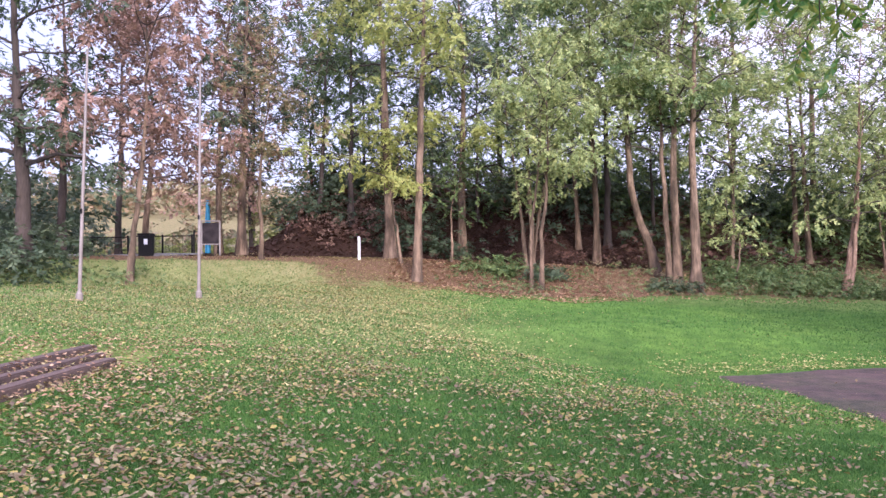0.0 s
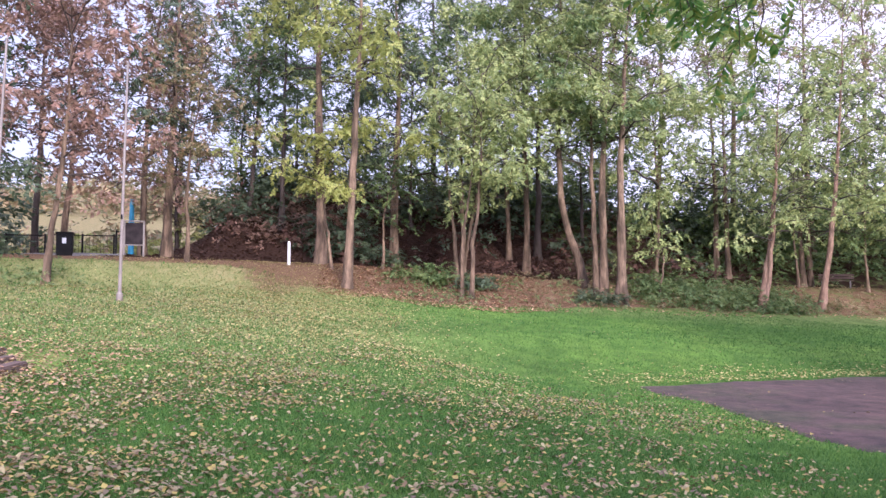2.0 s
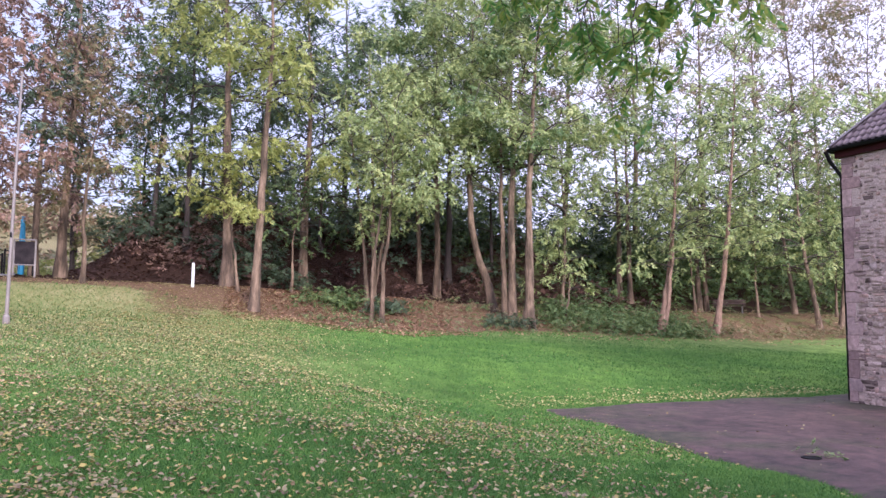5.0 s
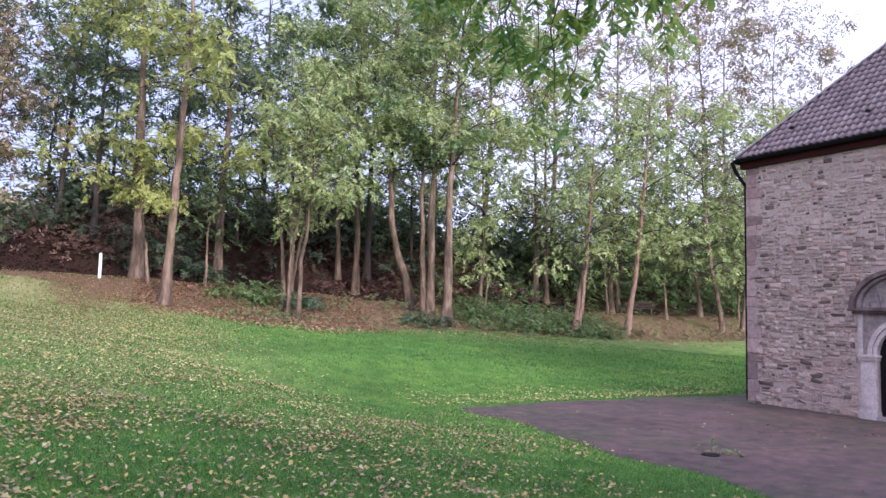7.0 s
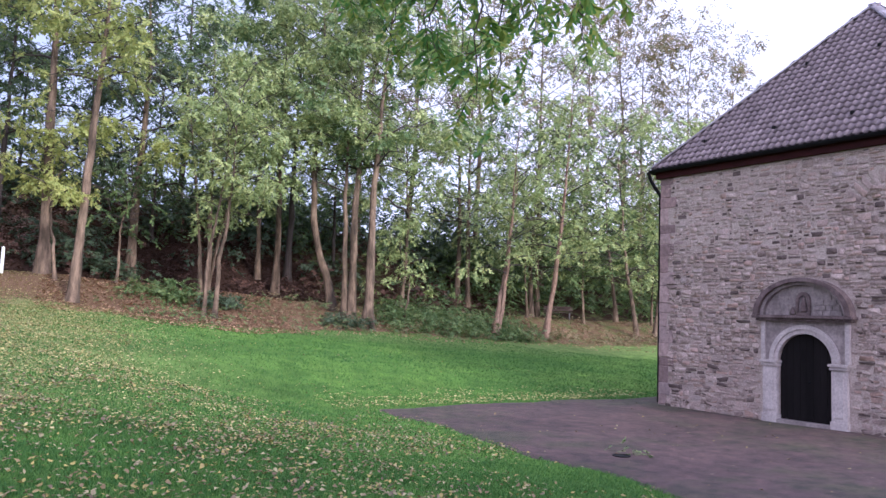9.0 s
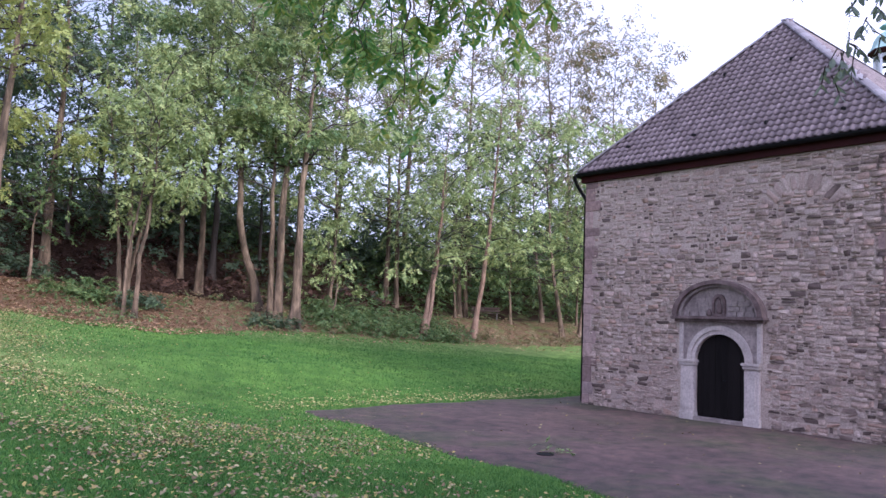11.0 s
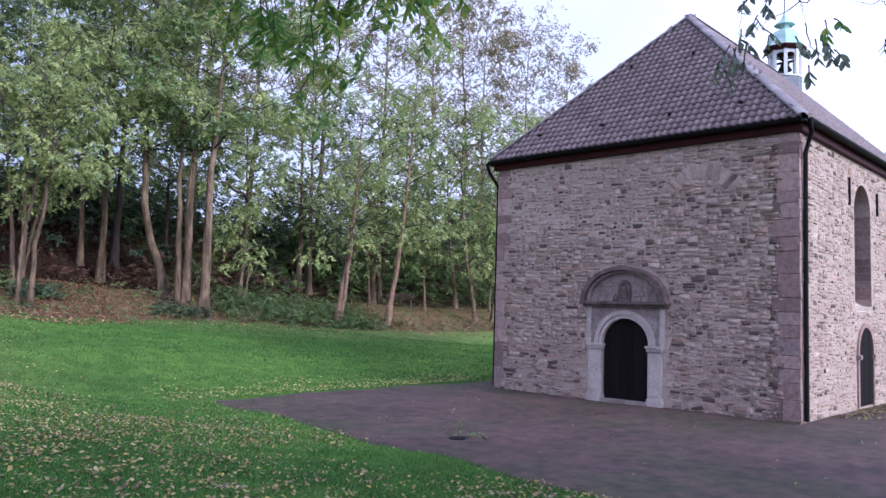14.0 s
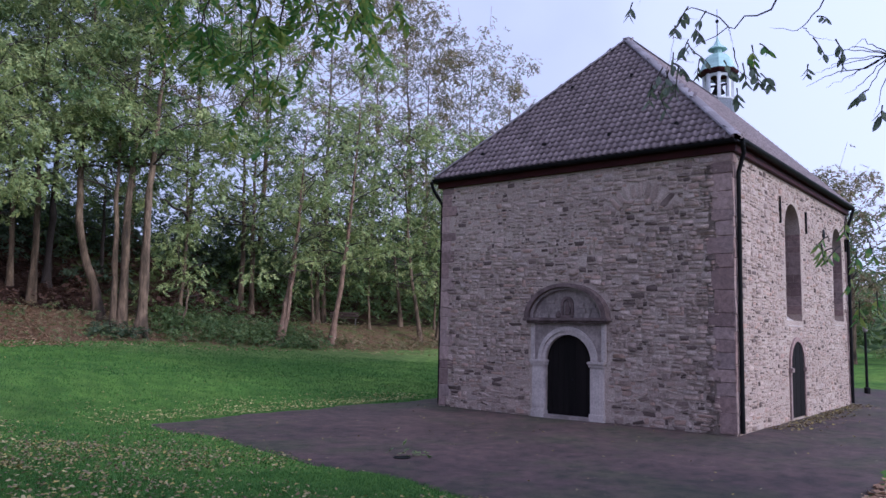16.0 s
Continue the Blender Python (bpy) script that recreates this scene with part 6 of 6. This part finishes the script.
fork = np.array([5.6, -4.3, 6.2])
main = bough([fork, [4.6, -0.5, 6.6], off_eye(38, 40, 6.2), off_eye(28, 30, 6.6), off_eye(22, 25, 7.2)], 0.07)
for az0, el0, az1, el1, cnt in ((30, 27, 34, 20, 16), (27, 27, 29, 20.5, 14), (25, 26, 25.5, 18.5, 15), (22, 26, 21, 19.5, 12), (19, 25, 15, 22.5, 10), (28, 26, 22, 23.5, 14), (24, 27, 17, 25, 10), (32, 27, 36, 22.8, 9), (22, 27, 22.6, 17.6, 20), (20, 27, 19.4, 20.6, 14), (25, 27, 25.6, 15.6, 18), (27, 26, 26.7, 14.2, 16), (29, 27, 29.6, 18.4, 16), (31, 27, 33.1, 19.6, 14), (24, 27, 24.4, 18.2, 18)):
    d = 5.2 + 1.4 * g.random()
    tw = bough([off_eye(28, 31, 6.2), off_eye(az0, el0 + 2, d), off_eye(az1, el1, d)], 0.02)
    sprays(tw, 0.3, 1.0, int(cnt * 1.05), 0.095, 0.25, 6)
second = bough([fork, [6.5, -1.0, 6.2], off_eye(66, 38, 4.6), off_eye(64, 26, 3.9)], 0.03)
D2 = 3.6


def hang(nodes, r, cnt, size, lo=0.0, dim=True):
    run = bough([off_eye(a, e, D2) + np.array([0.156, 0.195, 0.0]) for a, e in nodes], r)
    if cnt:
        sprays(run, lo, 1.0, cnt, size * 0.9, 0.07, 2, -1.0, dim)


hang([(64, 26), (63.6, 22.3), (60.4, 21.3), (58.0, 20.1)], 0.006, 0, 0)
hang([(60.4, 21.3), (58.8, 22.6), (57.6, 22.9), (57.0, 22.0), (56.5, 20.9), (56.4, 19.6), (55.7, 18.3)], 0.003, 9, 0.062, 0.35)
hang([(57.0, 22.2), (58.3, 22.0)], 0.002, 3, 0.07, 0.5)
hang([(56.5, 20.9), (57.6, 20.8)], 0.002, 2, 0.06, 0.5)
hang([(56.4, 19.6), (58.0, 19.1)], 0.002, 3, 0.05, 0.4)
hang([(60.4, 21.3), (60.7, 19.9)], 0.002, 2, 0.06, 0.6, False)
hang([(60.7, 19.9), (60.9, 18.5), (61.6, 17.8), (63.0, 16.5)], 0.003, 8, 0.055, 0.3)
hang([(68, 26), (66.6, 21.9), (65.1, 20.5), (63.2, 20.9)], 0.004, 0, 0)
hang([(65.3, 20.6), (66.0, 19.9), (67.3, 19.5)], 0.002, 5, 0.05, 0.4)
hang([(55.5, 26), (54.4, 24.0), (54.0, 23.2)], 0.002, 1, 0.06, 0.9)
hang([(72, 22), (71.5, 19.0), (69.4, 17.7), (67.1, 17.5), (65.4, 16.8)], 0.005, 0, 0)
for a1, e1 in ((66.2, 18.4), (66.6, 16.6), (67.8, 16.0), (66.4, 17.7), (68.3, 18.9), (68.7, 15.6), (67.2, 18.5), (65.8, 17.5), (68.0, 17.0)):
    hang([(70.5, 18.2), ((69.5 + a1) / 2, e1 + 0.5), (a1, e1)], 0.0025, 0, 0)
hang([(71.5, 19.0), (70.3, 17.0), (69.4, 14.4)], 0.004, 4, 0.075, 0.7)
hang([(71.5, 19.0), (71.4, 9.0), (69.4, 7.0), (66.5, 6.6)], 0.004, 7, 0.06, 0.70, False)
hang([(71.4, 9.0), (70.2, 4.4), (68.6, 3.1)], 0.004, 6, 0.065, 0.6, False)
tagged(joined("branchwork", tubes("branchwork", boughs + stalks, DARK_BARK, 5), walnut), kind="stuff")
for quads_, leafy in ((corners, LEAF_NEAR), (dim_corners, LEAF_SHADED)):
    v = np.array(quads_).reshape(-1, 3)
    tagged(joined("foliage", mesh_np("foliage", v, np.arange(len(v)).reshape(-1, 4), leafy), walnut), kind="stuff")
# its unseen crown, over and behind the camera, added to shade the near lawn
mids = [np.array([8.5 + 8.0 * math.cos(k * 2.4) * math.sqrt((k % 29) / 29), -7.5 + 3.0 * math.sin(k * 2.4) * math.sqrt((k % 29) / 29), 4.6 + 4.2 * ((k * 7) % 23) / 23]) for k in range(120)]
v, f = crown_leaves(mids, np.full(120, 0.95), 30000, 0.30, 34)
joined("crown", mesh_np("crown", v, f, LEAF_NEAR), walnut)
